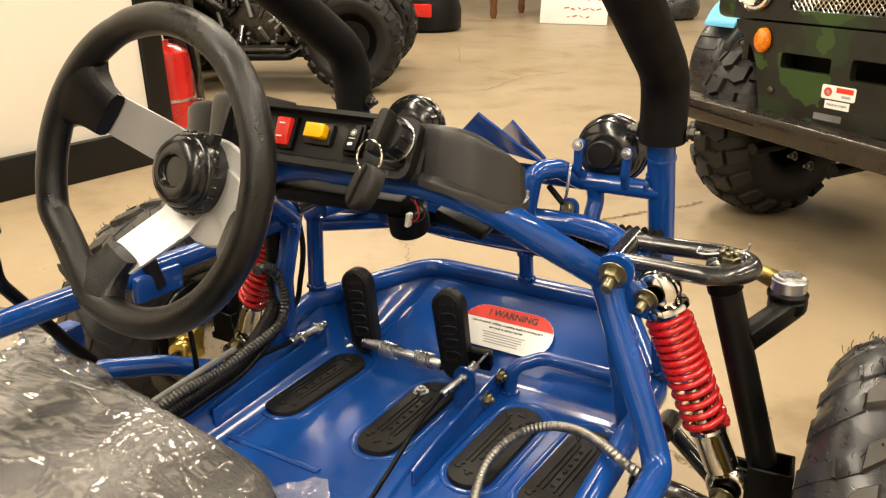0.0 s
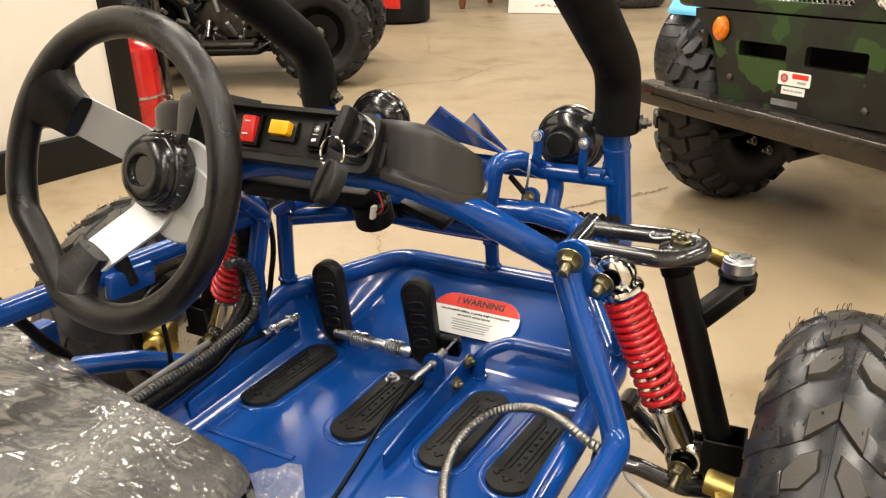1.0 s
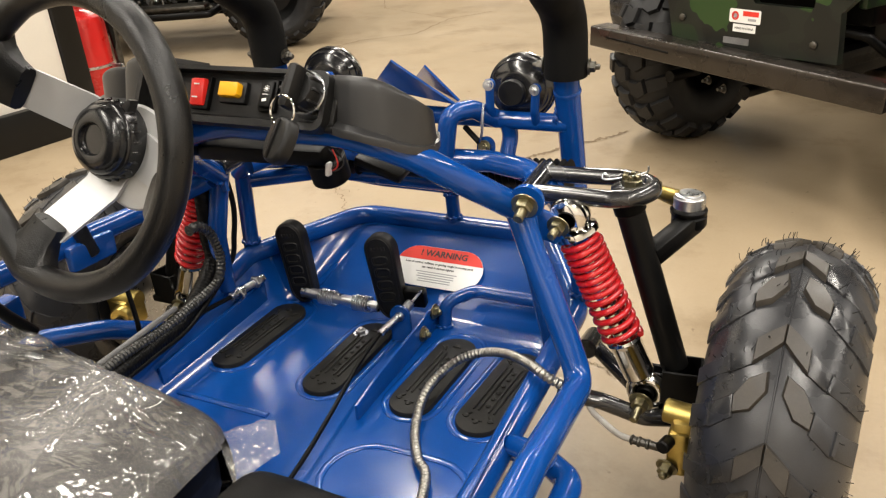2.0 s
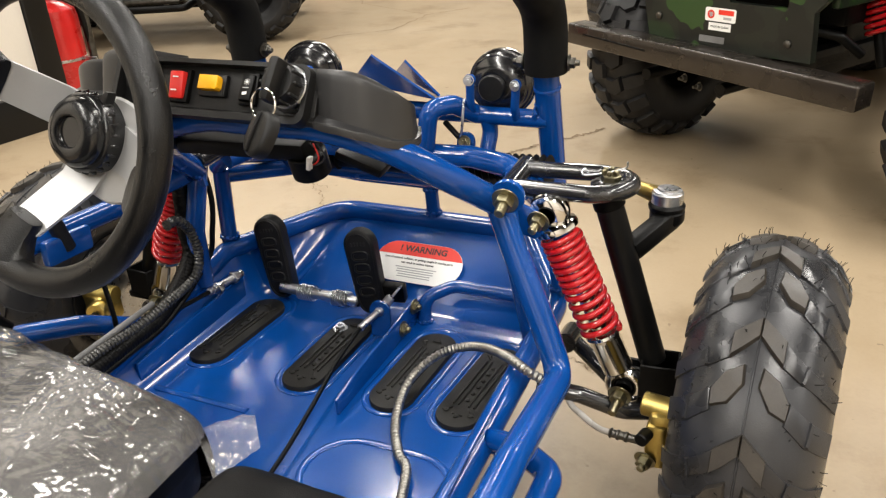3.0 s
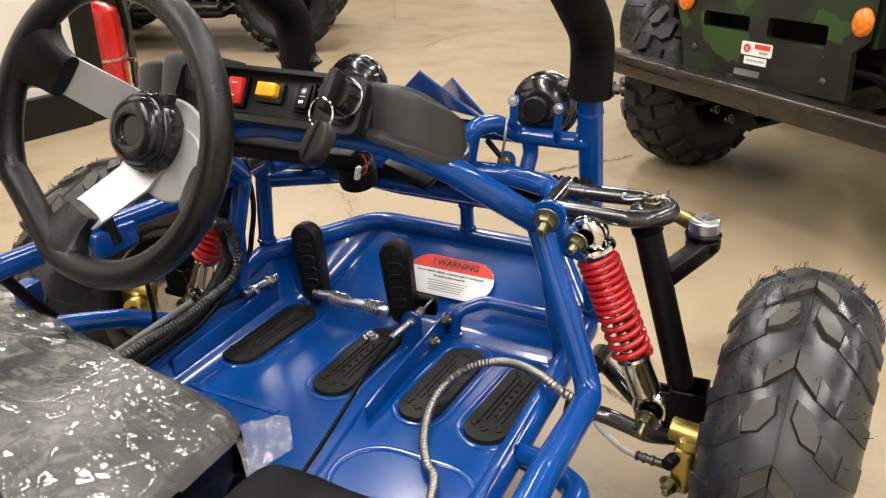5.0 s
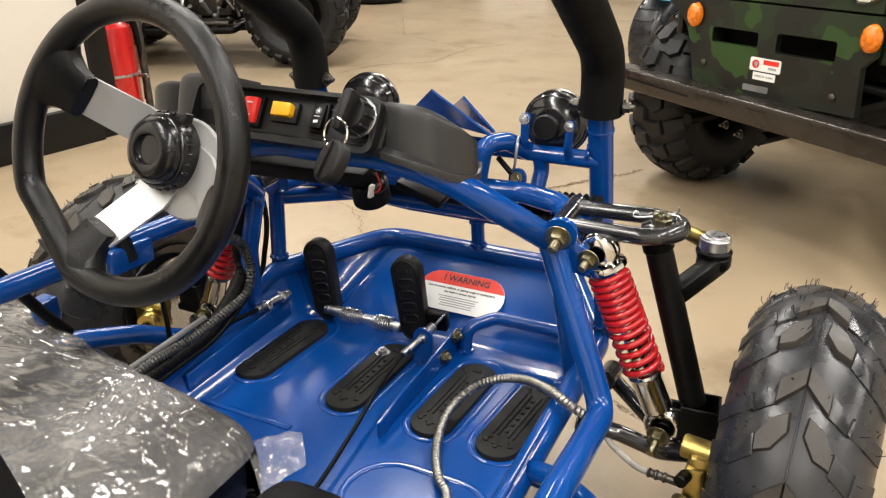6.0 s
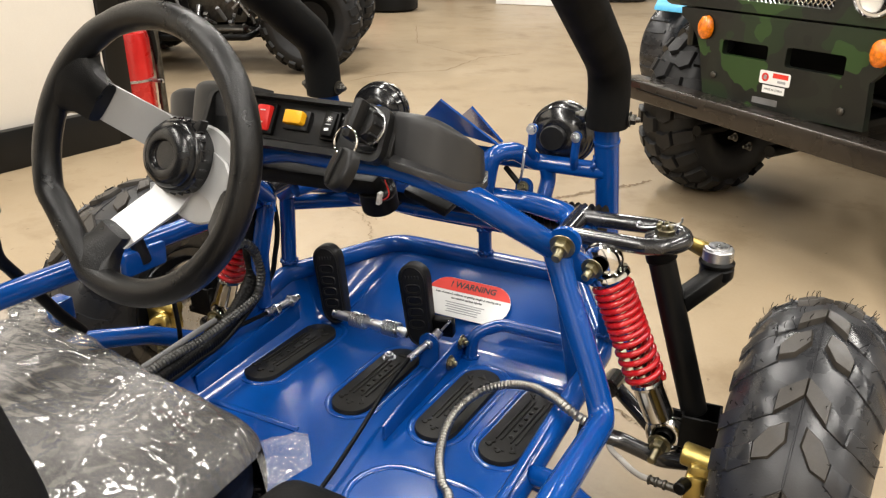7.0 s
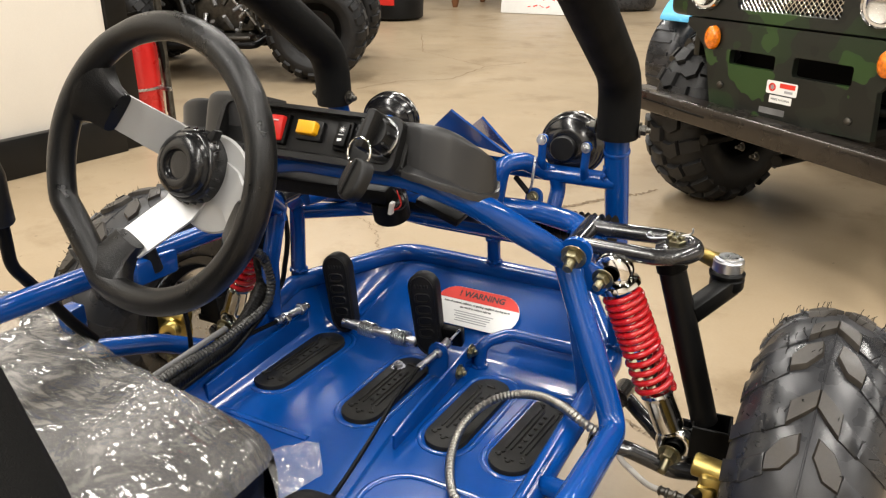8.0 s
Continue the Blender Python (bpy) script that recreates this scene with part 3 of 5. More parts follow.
# pedals on their shaft
for x, name in ((-0.158, "brake_pedal"), (-0.022, "throttle_pedal")):
    m = frame_of((x, 0.110, 0.180), (-0.15, 0.04, 1), (1, 0.12, 0))
    ped = k(name, prism([(q * (0.86 + 1.2 * (w + 0.059)), w + 0.055) for q, w in capsule_outline(0.116, 0.042, 12)], 0.017, 0.004, 3).at(m @ pose(0, 0.010, 0, 90, 0, 0)), PLASTIC, "black rubber foot-shaped pedal")
    up = m @ pose(0, -0.0068, 0, 90, 0, 0)
    edge = [up @ Vector((q * (0.86 + 1.2 * (w + 0.059)) * 0.80, (w + 0.055) * 0.93 + 0.004, 0)) for q, w in capsule_outline(0.116, 0.042, 12)]
    part("raised_rim", sweep(edge, 0.0012, 6, False, True), PLASTIC, ped)
    for i in range(4):
        ring = [up @ Vector((0.0098 * math.copysign(abs(math.cos(t)) ** 0.6, math.cos(t)), 0.030 + 0.0165 * i + 0.0054 * math.copysign(abs(math.sin(t)) ** 0.6, math.sin(t)), 0.0002)) for t in [2 * math.pi * q / 20 for q in range(20)]]
        part("embossed_mark", sweep(ring, 0.0017, 6, False, True), PLASTIC, ped)
    for i in range(5):
        part("toe_rib", box(0.0022, 0.0050, 0.002, 0.0006, 1).at(up @ pose(-0.0088 + 0.0044 * i, 0.0955, 0.0)), PLASTIC, ped)
    part("pedal_arm", rod((x + 0.004, 0.122, 0.182), (x - 0.006, 0.128, 0.235), 0.006), SATIN, ped)
k("pedal_shaft", rod((-0.160, 0.106, 0.194), (-0.040, 0.104, 0.192), 0.0075), ZINC, "zinc-plated pedal shaft")


def helix(r, wire, pitch, turns, n=8, per=18, ends=True):
    path = []
    tot = int(turns * per)
    for i in range(tot + 1):
        t = i / per
        z = pitch * t
        path.append(Vector((r * math.cos(2 * math.pi * t), r * math.sin(2 * math.pi * t), z)))
    return sweep(path, wire, n)


for x in (-0.130, -0.078):
    k("return_spring", helix(0.0098, 0.0013, 0.0034, 7, 6, 14).at(frame_of((x, 0.105, 0.193), (1, 0, 0), (0, 0, 1))), ZINC, "zinc pedal return spring")
k("stop_bolt", bolt((-0.045, 0.062, 0.176), (0, 0, 1), 0.0065, 0.005, 0.004), ZINC)

# brackets that carry the pedals
cb = k("pedal_bracket", prism([(-0.085, 0.0), (0.14, 0.0), (0.14, 0.022), (0.10, 0.034), (0.055, 0.030), (-0.03, 0.026), (-0.085, 0.018)], 0.0035, 0.0008).at(frame_of((0.034, 0.0, 0.172), (1, 0, 0), (0, 1, 0))), BLUE, "blue welded pedal bracket")
k("bracket_plate", prism([(-0.12, 0.0), (0.08, 0.0), (0.08, 0.040), (-0.12, 0.030)], 0.0035, 0.0008).at(frame_of((-0.203, 0.0, 0.176), (1, 0, 0), (0, 1, 0))), BLUE)
for p in ((0.038, 0.105, 0.200), (0.038, 0.072, 0.187)):
    part("bracket_bolt", bolt(p, (1, 0, 0), 0.0068, 0.005, 0.005), YELLOW_ZINC, cb)
k("cable_tab", prism([(0.013 * math.cos(a), 0.016 + 0.013 * math.sin(a)) for a in [math.pi * i / 8 for i in range(9)]] + [(-0.013, -0.02), (0.013, -0.02)], 0.004).at(frame_of((0.012, 0.068, 0.196), (0.1, -1, 0), (1, 0, 0))), BLUE)
k("pedal_guard", tube([(0.045, 0.120, 0.172), (0.046, 0.122, 0.205), (0.075, 0.150, 0.212), (0.200, 0.150, 0.212)], 0.0085, 0.022), BLUE)
adj = k("cable_adjuster", rod((0.013, 0.078, 0.212), (0.003, 0.030, 0.205), 0.0045), ZINC)
part("adjuster_nut", hexnut(0.008, 0.006).at(frame_of((0.013, 0.076, 0.212), (-0.15, -1, -0.1))), ZINC, adj)
k("inner_cable", rod((0.013, 0.074, 0.212), (0.020, 0.110, 0.224), 0.0017, 10), ZINC, "bare steel cable core")
part("ferrule", rod((0.012, 0.060, 0.2105), (0.0145, 0.090, 0.2165), 0.0062, 14), ZINC, adj)
k("pedal_pivot", box(0.030, 0.014, 0.026, 0.003).at(pose(0.004, 0.122, 0.206, 10, 0, 8)), SATIN, "black pedal pivot block")
k("throttle_cable", sweep(spline([(0.003, 0.030, 0.205), (0.006, -0.03, 0.198), (0.018, -0.11, 0.190), (0.030, -0.20, 0.185), (0.04, -0.35, 0.18)]), 0.0025, 10), SATIN, "thin black throttle cable")
adj2 = k("brake_adjuster", rod((-0.196, 0.075, 0.225), (-0.200, 0.012, 0.228), 0.0050), ZINC)
for y in (0.062, 0.030):
    part("adjuster_nut", hexnut(0.0085, 0.006).at(frame_of((-0.197, y, 0.226), (0, -1, 0))), ZINC, adj2)
k("brake_cable", sweep(spline([(-0.200, 0.012, 0.228), (-0.203, -0.06, 0.235), (-0.205, -0.14, 0.238), (-0.2, -0.25, 0.23)]), 0.0028, 8), SATIN)


def ribbed(path, r, amp, pitch, n=14):
    """A hose with rings standing out along it."""
    fine = []
    for a, b in zip(path, path[1:]):
        a, b = Vector(a), Vector(b)
        m = max(1, int((b - a).length / (pitch / 4)))
        fine += [a.lerp(b, i / m) for i in range(m)]
    return sweep(fine, lambda t, q=len(fine): r + amp * (0.5 + 0.5 * math.cos(math.pi / 2 * round(t * (q - 1)))), n)


HOSE = spline([(0.261, -0.045, 0.236), (0.236, -0.053, 0.254), (0.210, -0.032, 0.250), (0.173, 0.002, 0.232), (0.140, 0.018, 0.216), (0.114, 0.013, 0.204), (0.099, -0.006, 0.195), (0.094, -0.033, 0.189), (0.099, -0.065, 0.184), (0.112, -0.099, 0.182), (0.130, -0.128, 0.181), (0.149, -0.151, 0.181), (0.175, -0.24, 0.181)], 6)
k("armoured_cable", ribbed(HOSE, 0.0040, 0.0013, 0.0044), BRAID, "steel-armoured cable looped over the floor pan")
k("cable_end", rod((0.237, 0.001, 0.203), (0.236, -0.012, 0.189), 0.0052), DARK_STEEL)
BUND = [(-0.200, -0.032, 0.339), (-0.200, -0.016, 0.338), (-0.200, -0.000, 0.322), (-0.200, 0.009, 0.294), (-0.200, 0.003, 0.268), (-0.200, -0.022, 0.255), (-0.202, -0.10, 0.246), (-0.198, -0.18, 0.250), (-0.19, -0.32, 0.24)]
k("ribbed_hose", ribbed(spline(BUND, 8), 0.0054, 0.0011, 0.0046), DARK_HOSE, "dark ribbed hose along the floor rail")
k("grey_tube", rod((-0.208, -0.07, 0.256), (-0.205, -0.19, 0.254), 0.0036), GREY_STEEL)
k("black_conduit", ribbed(spline([(-0.215, 0.020, 0.400), (-0.216, 0.016, 0.350), (-0.216, 0.012, 0.313), (-0.213, 0.006, 0.277), (-0.206, -0.06, 0.240), (-0.200, -0.13, 0.236), (-0.194, -0.19, 0.238), (-0.185, -0.32, 0.23)], 8), 0.0095, 0.0006, 0.004), SATIN, "black corrugated conduit")
k("black_conduit", sweep(spline([(-0.206, 0.050, 0.385), (-0.200, 0.049, 0.340), (-0.202, 0.042, 0.300), (-0.206, 0.028, 0.265), (-0.200, -0.06, 0.230), (-0.192, -0.13, 0.230), (-0.186, -0.20, 0.232)], 8), 0.0034, 10), SATIN, "thin black cable beside the conduit")
k("thin_cable", sweep(spline([(-0.232, -0.110, 0.330), (-0.228, -0.112, 0.300), (-0.222, -0.115, 0.262), (-0.221, -0.118, 0.235)]), 0.0028, 8), SATIN)

# foam-covered side tube of the cage, beside the driver's seat
k("cage_side_tube", tube([(0.0455, -0.549, 0.690), (0.1205, -0.559, 0.564), (0.1625, -0.564, 0.503), (0.255, -0.60, 0.36), (0.285, -0.66, 0.30)], 0.0230, 0.06, 24), FOAM, "cage side tube in a black foam sleeve")


def weld(pos, axis, r):
    """The ragged ring of weld metal where one tube meets another."""
    m = frame_of(pos, axis)
    ring = [m @ Vector((r * math.cos(t), r * math.sin(t), 0.0012 * math.sin(9 * t))) for t in [2 * math.pi * i / 40 for i in range(40)]]
    k("weld_bead", sweep(ring, lambda t: 0.0021 + 0.0007 * math.sin(40 * t), 8, False, True), BLUE)


weld((0.006, 0.2485, 0.2660), (0, 0, 1), 0.0098)
weld((0.006, 0.2440, 0.3020), (0, 0, 1), 0.0098)
weld((0.045, 0.120, 0.1735), (0, 0, 1), 0.0095)
for s in (-1, 1):
    weld((s * 0.2255, 0.099, 0.265), (-s * 0.1, 0, 1), 0.0110)
    weld((s * 0.1925, 0.016, 0.388), (s * 0.4, -0.6, -0.5), 0.0140)
    weld((s * 0.1775, 0.172, 0.440), (1, 0, 0), 0.0112)


# ---- steering, dashboard, lamps ----
WC = Vector((-0.1290, -0.2137, 0.5100))
WN = Vector((-0.0189, -math.cos(radians(18.6)), math.sin(radians(18.6))))
WM = frame_of(WC, WN, (1, 0, 0))


def steering_wheel():
    hub = WM @ Matrix.Translation((0, -0.002, 0.009))
    path = []
    R = 0.1232
    for i in range(96):
        a = 2 * math.pi * i / 96
        off = abs((a + radians(135) + math.pi) % (2 * math.pi) - math.pi)
        r = R * min(1.0, math.cos(radians(23)) / math.cos(min(off, 1.2)) + 0.025 * max(0, off / radians(23)) ** 6)
        path.append(WM @ Vector((r * math.cos(a), r * math.sin(a), 0)))
    rim = k("steering_wheel", sweep(path, lambda t: 0.0131 * (1 - 0.07 * math.exp(-((360 * t - 116) / 6) ** 2)), 20, False, True), RIMGRIP, "black grained steering wheel with silver spokes")
    for a in (-20, 149, -115):
        m = WM @ pose(0, 0, 0, 0, 0, a)
        ends = [(0.020, -0.021, -0.061), (0.046, -0.020, -0.054), (0.090, -0.0185, -0.013) if a != -20 else (0.108, -0.0185, -0.008)]
        v, f = [], []
        for x, w, z in ends:
            v += [(x, w, z), (x, -w, z), (x, -w, z - 0.004), (x, w, z - 0.004)]
        for i in range(2):
            b = 4 * i
            for q in range(4):
                f.append((b + q, b + 4 + q, b + 4 + (q + 1) % 4, b + (q + 1) % 4))
        f += [(3, 2, 1, 0), (8, 9, 10, 11)]
        part("spoke", Geo(v, f).at(m), SILVER, rim, "silver painted flat spoke")
        v, f = [], []
        for x, w, h in ((0.080, 0.0212, 0.0075), (0.094, 0.0235, 0.010), (0.106, 0.031, 0.0120), (0.115, 0.044, 0.0135), (0.122, 0.058, 0.0125)):
            if a == -20:
                x, w = 0.100 + (x - 0.080) * 0.55, w * 0.94
            elif a == -115:
                w *= 0.78
            for j in range(12):
                t = 2 * math.pi * j / 12
                sx = abs(math.cos(t)) ** 0.5 * math.copysign(1, math.cos(t))
                sz = abs(math.sin(t)) ** 0.6 * math.copysign(1, math.sin(t))
                v.append((x, w * sx, (x - 0.122) * 0.32 + h * sz))
        for i in range(4):
            for j in range(12):
                f.append((i * 12 + j, i * 12 + (j + 1) % 12, i * 12 + 12 + (j + 1) % 12, i * 12 + 12 + j))
        f += [tuple(range(12))[::-1], tuple(48 + j for j in range(12))]
        part("spoke_root", Geo(v, f).at(m), RIMGRIP, rim)
    part("hub_plate", lathe([(0.046, -0.074), (0.048, -0.072), (0.046, -0.070), (0.0, -0.070)], 40).at(hub @ Matrix.Translation((0.014, -0.010, 0))), SILVER, rim, "silver painted hub plate")
    knob = hub @ Matrix.Translation((-0.0044, 0.0044, -0.0050)) @ Matrix.Scale(0.90, 4)
    part("boss", lathe([(0.0380, -0.074), (0.0398, -0.072), (0.0395, -0.060), (0.0385, -0.053), (0.0370, -0.0510), (0.0345, -0.0500), (0.0343, -0.0475), (0.0325, -0.0430), (0.0285, -0.0395), (0.023, -0.0378), (0.0175, -0.0373), (0.0160, -0.0380), (0.0150, -0.0412), (0.0142, -0.0420), (0.0, -0.0420)], 56).at(knob), BOSS, rim, "black moulded round boss")
    for i in range(24):
        a = 2 * math.pi * i / 24
        part("boss_rib", box(0.0030, 0.0026, 0.0085, 0.0008, 1).at(knob @ pose(0.0394 * math.cos(a), 0.0394 * math.sin(a), -0.0585, 0, -20, math.degrees(a))), SHINY, rim)
    part("boss_clip", prism([(-0.007, -0.007), (0.005, -0.007), (0.0065, 0.002), (0.0060, 0.009), (0.0015, 0.0085)], 0.010, 0.001).at(knob @ pose(0.0235, 0.0335, -0.066, 0, 0, -20)), PLASTIC, rim)
    a = WM @ Vector((0, 0, -0.07))
    part("column", rod(a, a - WN * 0.30, 0.011), SATIN, rim)
    part("column_cover", rod(a, a - WN * 0.05, 0.030, 24, 0.024), PLASTIC, rim)


steering_wheel()

# dashboard moulding
FACE = frame_of((-0.008, -0.100, 0.5215), (0, -0.85, 0.53), (1, 0, 0))


def zflange(x):
    """Height and depth of the hoop's upper side at x, where the moulding's rim lies."""
    half = [(0.17, -0.050, 0.460), (0.150, -0.066, 0.4725), (0.135, -0.078, 0.481), (0.115, -0.090, 0.4925), (0.09, -0.098, 0.499), (0.06, -0.101, 0.503)]
    pts = [(-0.25, -0.101, 0.503)] + half[::-1]
    for a, b in zip(pts, pts[1:]):
        if a[0] <= x <= b[0]:
            t = (x - a[0]) / (b[0] - a[0])
            return a[1] + (b[1] - a[1]) * t, a[2] + (b[2] - a[2]) * t
    return pts[-1][1:]


def cowl(dash, plan, mid):
    """A hollow-looking moulded end: a steep wall along the plan, a rounded crest and a top that falls away behind it."""
    plan = plan[:2] + [tuple(p) for p in spline(plan[2:], 5)]
    n, v, f = len(plan), [], []
    for t, ins in ((0, 0), (0.30, 0.070), (0.62, 0.145), (0.82, 0.195), (0.92, 0.228), (0.980, 0.265), (1.0, 0.315), (1.0, 0.38), (1.0, 0.55), (1.0, 0.75)):
        for x, y, zt in plan:
            zb = zflange(x)[1] - 0.004
            lean = max(0.30, min(1.0, (-0.062 - y) / 0.03))
            zt += 0.0042 * lean
            z = zb + (zt - zb) * t if ins <= 0.315 else zt + (mid[2] - zt) * ((ins - 0.315) / 0.685) ** 1.1
            q = ins * lean if ins <= 0.315 else 0.315 * lean + (1 - 0.315 * lean) * (ins - 0.315) / 0.685
            v.append((x + (mid[0] - x) * q * 0.5, y + (mid[1] - y) * q, z))
    for i in range(9):
        for j in range(n):
            f.append((i * n + j, i * n + (j + 1) % n, i * n + n + (j + 1) % n, i * n + n + j))
    f.append(tuple(9 * n + j for j in range(n)))
    if plan[-1][0] < plan[0][0]:
        f = [q[::-1] for q in f]
    part("cowl", Geo(v, f), COWL, dash, "rounded black plastic cowl")
    lip = [(x + (x - mid[0]) * 0.045, y + (y - mid[1]) * 0.14) for x, y, _ in plan[1:]]
    v, f = [], []
    for x, y in lip:
        z = zflange(x)[1]
        v += [(x, y, z + 0.0030), (x, y - 0.0010, z + 0.0010), (x, y - 0.0008, z - 0.0040), (x + (mid[0] - x) * 0.2, y + (mid[1] - y) * 0.2, z - 0.005), (x + (mid[0] - x) * 0.2, y + (mid[1] - y) * 0.2, z + 0.0055)]
    m = len(lip)
    for i in range(m - 1):
        for q in range(5):
            f.append((5 * i + q, 5 * i + 5 + q, 5 * i + 5 + (q + 1) % 5, 5 * i + (q + 1) % 5))
    f += [(4, 3, 2, 1, 0), tuple(5 * m - 5 + q for q in range(5))]
    part("cowl_flange", fixed(Geo(v, f)), COWL, dash)


def dashboard():
    dash = k("dashboard", box(0.212, 0.050, 0.008, 0.002).at(FACE @ Matrix.Translation((-0.031, 0.002, -0.006))), PLASTIC, "black moulded plastic dashboard with switches")
    # raised rim round the recessed panel, with rounded corners
    rim = plate_with_slots(rrect(-0.140, 0.0710, -0.0255, 0.0265, 0.010, 6), [rrect(-0.135, 0.0660, -0.0195, 0.0225, 0.007, 6)], 0.014)
    part("panel_rim", rim.at(FACE @ Matrix.Translation((0, 0, 0.009)) @ Matrix(((1, 0, 0, 0), (0, 0, 1, 0), (0, -1, 0, 0), (0, 0, 0, 1)))), PLASTIC, dash, "raised rounded rim of the switch panel")
    cowl(dash, [(0.060, -0.048, 0.5260), (0.061, -0.101, 0.5395), (0.078, -0.1040, 0.5400), (0.095, -0.1025, 0.5390), (0.110, -0.0985, 0.5355), (0.123, -0.0905, 0.5290), (0.1325, -0.0790, 0.5225), (0.1375, -0.0660, 0.5140), (0.1370, -0.0530, 0.5070), (0.132, -0.042, 0.5030)], (0.082, -0.055, 0.5160))
    cowl(dash, [(-0.105, -0.048, 0.5380), (-0.105, -0.100, 0.5485), (-0.130, -0.102, 0.5490), (-0.150, -0.102, 0.5490), (-0.168, -0.101, 0.5470), (-0.180, -0.097, 0.5420), (-0.187, -0.086, 0.5350), (-0.188, -0.070, 0.5300), (-0.186, -0.055, 0.5260)], (-0.135, -0.062, 0.5350))
    cowl(dash, [(-0.160, -0.030, 0.5250), (-0.165, -0.070, 0.5360), (-0.185, -0.078, 0.5360), (-0.205, -0.082, 0.5350), (-0.222, -0.080, 0.5310), (-0.234, -0.072, 0.5240), (-0.238, -0.058, 0.5180), (-0.234, -0.040, 0.5120)], (-0.190, -0.048, 0.5230))
    part("flange", sweep([(x, zflange(x)[0] - 0.006, zflange(x)[1] + 0.000) for x in [-0.142 + 0.0209 * i for i in range(11)]], 0.0045, 10), PLASTIC, dash)
    F = lambda x, y, z=0.0: FACE @ Matrix.Translation((x, y, z))
    # switches
    part("red_rocker", box(0.0155, 0.025, 0.011, 0.002).at(F(-0.0690, 0.003, 0.002) @ pose(0, 0, 0, 8, 0, 0)), RED, dash, "red rocker switch")
    for dy in (-0.006, 0.006):
        part("switch_mark", box(0.006, 0.0012, 0.0006, 0).at(F(-0.0690, 0.003 + dy, 0.0090) @ pose(0, 0, 0, 8, 0, 0)), WHITE, dash)
    part("rocker_bezel", box(0.020, 0.031, 0.006, 0.0015).at(F(-0.0680, 0.003, 0.0)), SATIN, dash)
    part("yellow_button", prism([(-0.0105, -0.0065), (0.0085, -0.0065), (0.0105, -0.0045), (0.0105, 0.0045), (0.0085, 0.0065), (-0.0105, 0.0065)], 0.0085, 0.0015).at(F(-0.032, 0.006, 0.002)), YELLOW, dash, "yellow push switch")
    part("button_base", box(0.029, 0.020, 0.006, 0.0015).at(F(-0.032, 0.005, 0.0)), PLASTIC, dash)
    part("rocker_frame", box(0.018, 0.029, 0.006, 0.0015).at(F(0.007, 0.004, 0.0)), SATIN, dash)
    part("black_rocker", box(0.013, 0.024, 0.007, 0.0015).at(F(0.007, 0.004, 0.003) @ pose(0, 0, 0, -7, 0, 0)), SATIN, dash, "black rocker light switch")
    R = F(0.007, 0.004, 0.0067) @ pose(0, 0, 0, -7, 0, 0)
    part("switch_mark", lathe([(0.0014, 0), (0.0014, 0.0004), (0.0007, 0.0004)], 12).at(R @ pose(0, 0.005, 0)), WHITE, dash)
    for i in range(8):
        part("switch_mark", box(0.0011, 0.0004, 0.0004, 0).at(R @ pose(0, 0.005, 0.0002, 0, 0, 45 * i) @ Matrix.Translation((0.0026, 0, 0))), WHITE, dash)
    part("switch_mark", box(0.0045, 0.0026, 0.0004, 0).at(R @ pose(0, -0.0055, 0.0002, 0, 0, 8)), WHITE, dash)
    part("switch_mark", box(0.0060, 0.0005, 0.0004, 0).at(R @ pose(0, -0.0003, 0.0002)), WHITE, dash)
    part("lock_ring", lathe([(0.0200, -0.004), (0.0200, 0.008), (0.0185, 0.010), (0.017, 0.010), (0.0, 0.009)], 32).at(F(0.0500, 0.006, 0)), ZINC, dash, "metal ring round the ignition lock")
    part("lock_cap", lathe([(0.0165, 0.006), (0.0162, 0.022), (0.0145, 0.025), (0.0, 0.025)], 28).at(F(0.0500, 0.006, 0)), PLASTIC, dash, "black ignition key cap")
    part("key_grip", box(0.010, 0.038, 0.018, 0.004).at(F(0.0510, 0.005, 0.030) @ pose(0, 0, 0, 0, 0, -8)), PLASTIC, dash)
    ring = [FACE @ Matrix.Translation((0.0550, -0.019, 0.043)) @ Vector((0.0115 * math.cos(a), 0.0125 * math.sin(a), 0.003 * math.sin(a))) for a in [2 * math.pi * i / 32 for i in range(32)]]
    part("key_ring", sweep(ring, 0.0009, 8, False, True), CHROME, dash, "steel key ring")
    head = [(0.0165 * math.copysign(abs(math.cos(t)) ** 0.8, math.cos(t)), 0.0195 * math.copysign(abs(math.sin(t)) ** 0.8, math.sin(t))) for t in [2 * math.pi * i / 24 for i in range(24)]]
    sk = part("spare_key", prism(head, 0.011, 0.0045, 3).at(FACE @ pose(0.0570, -0.043, 0.034, 0, -24, -12)), PLASTIC, dash, "black plastic key head hanging from the ring")
    part("key_ridge", box(0.0035, 0.034, 0.004, 0.0015).at(FACE @ pose(0.0570, -0.043, 0.034, 0, -24, -12) @ Matrix.Translation((-0.002, 0, 0.0115))), PLASTIC, sk)
    for i in range(10):
        a = 2 * math.pi * i / 10
        part("cap_rib", box(0.003, 0.003, 0.018, 0.0008, 1).at(F(0.0500 + 0.0163 * math.cos(a), 0.006 + 0.0163 * math.sin(a), 0.015)), PLASTIC, dash)
    # wiring under the panel
    part("under_box", box(0.150, 0.045, 0.018, 0.004).at(pose(-0.045, -0.055, 0.463, 12, -2, 0)), SATIN, dash)
    part("switch_back", rod((0.022, -0.060, 0.458), (0.022, -0.053, 0.434), 0.019, 24), SATIN, dash)
    part("switch_socket", box(0.004, 0.007, 0.013, 0.001).at(pose(0.034, -0.074, 0.452, 0, 10, 0)), WHITE, dash)
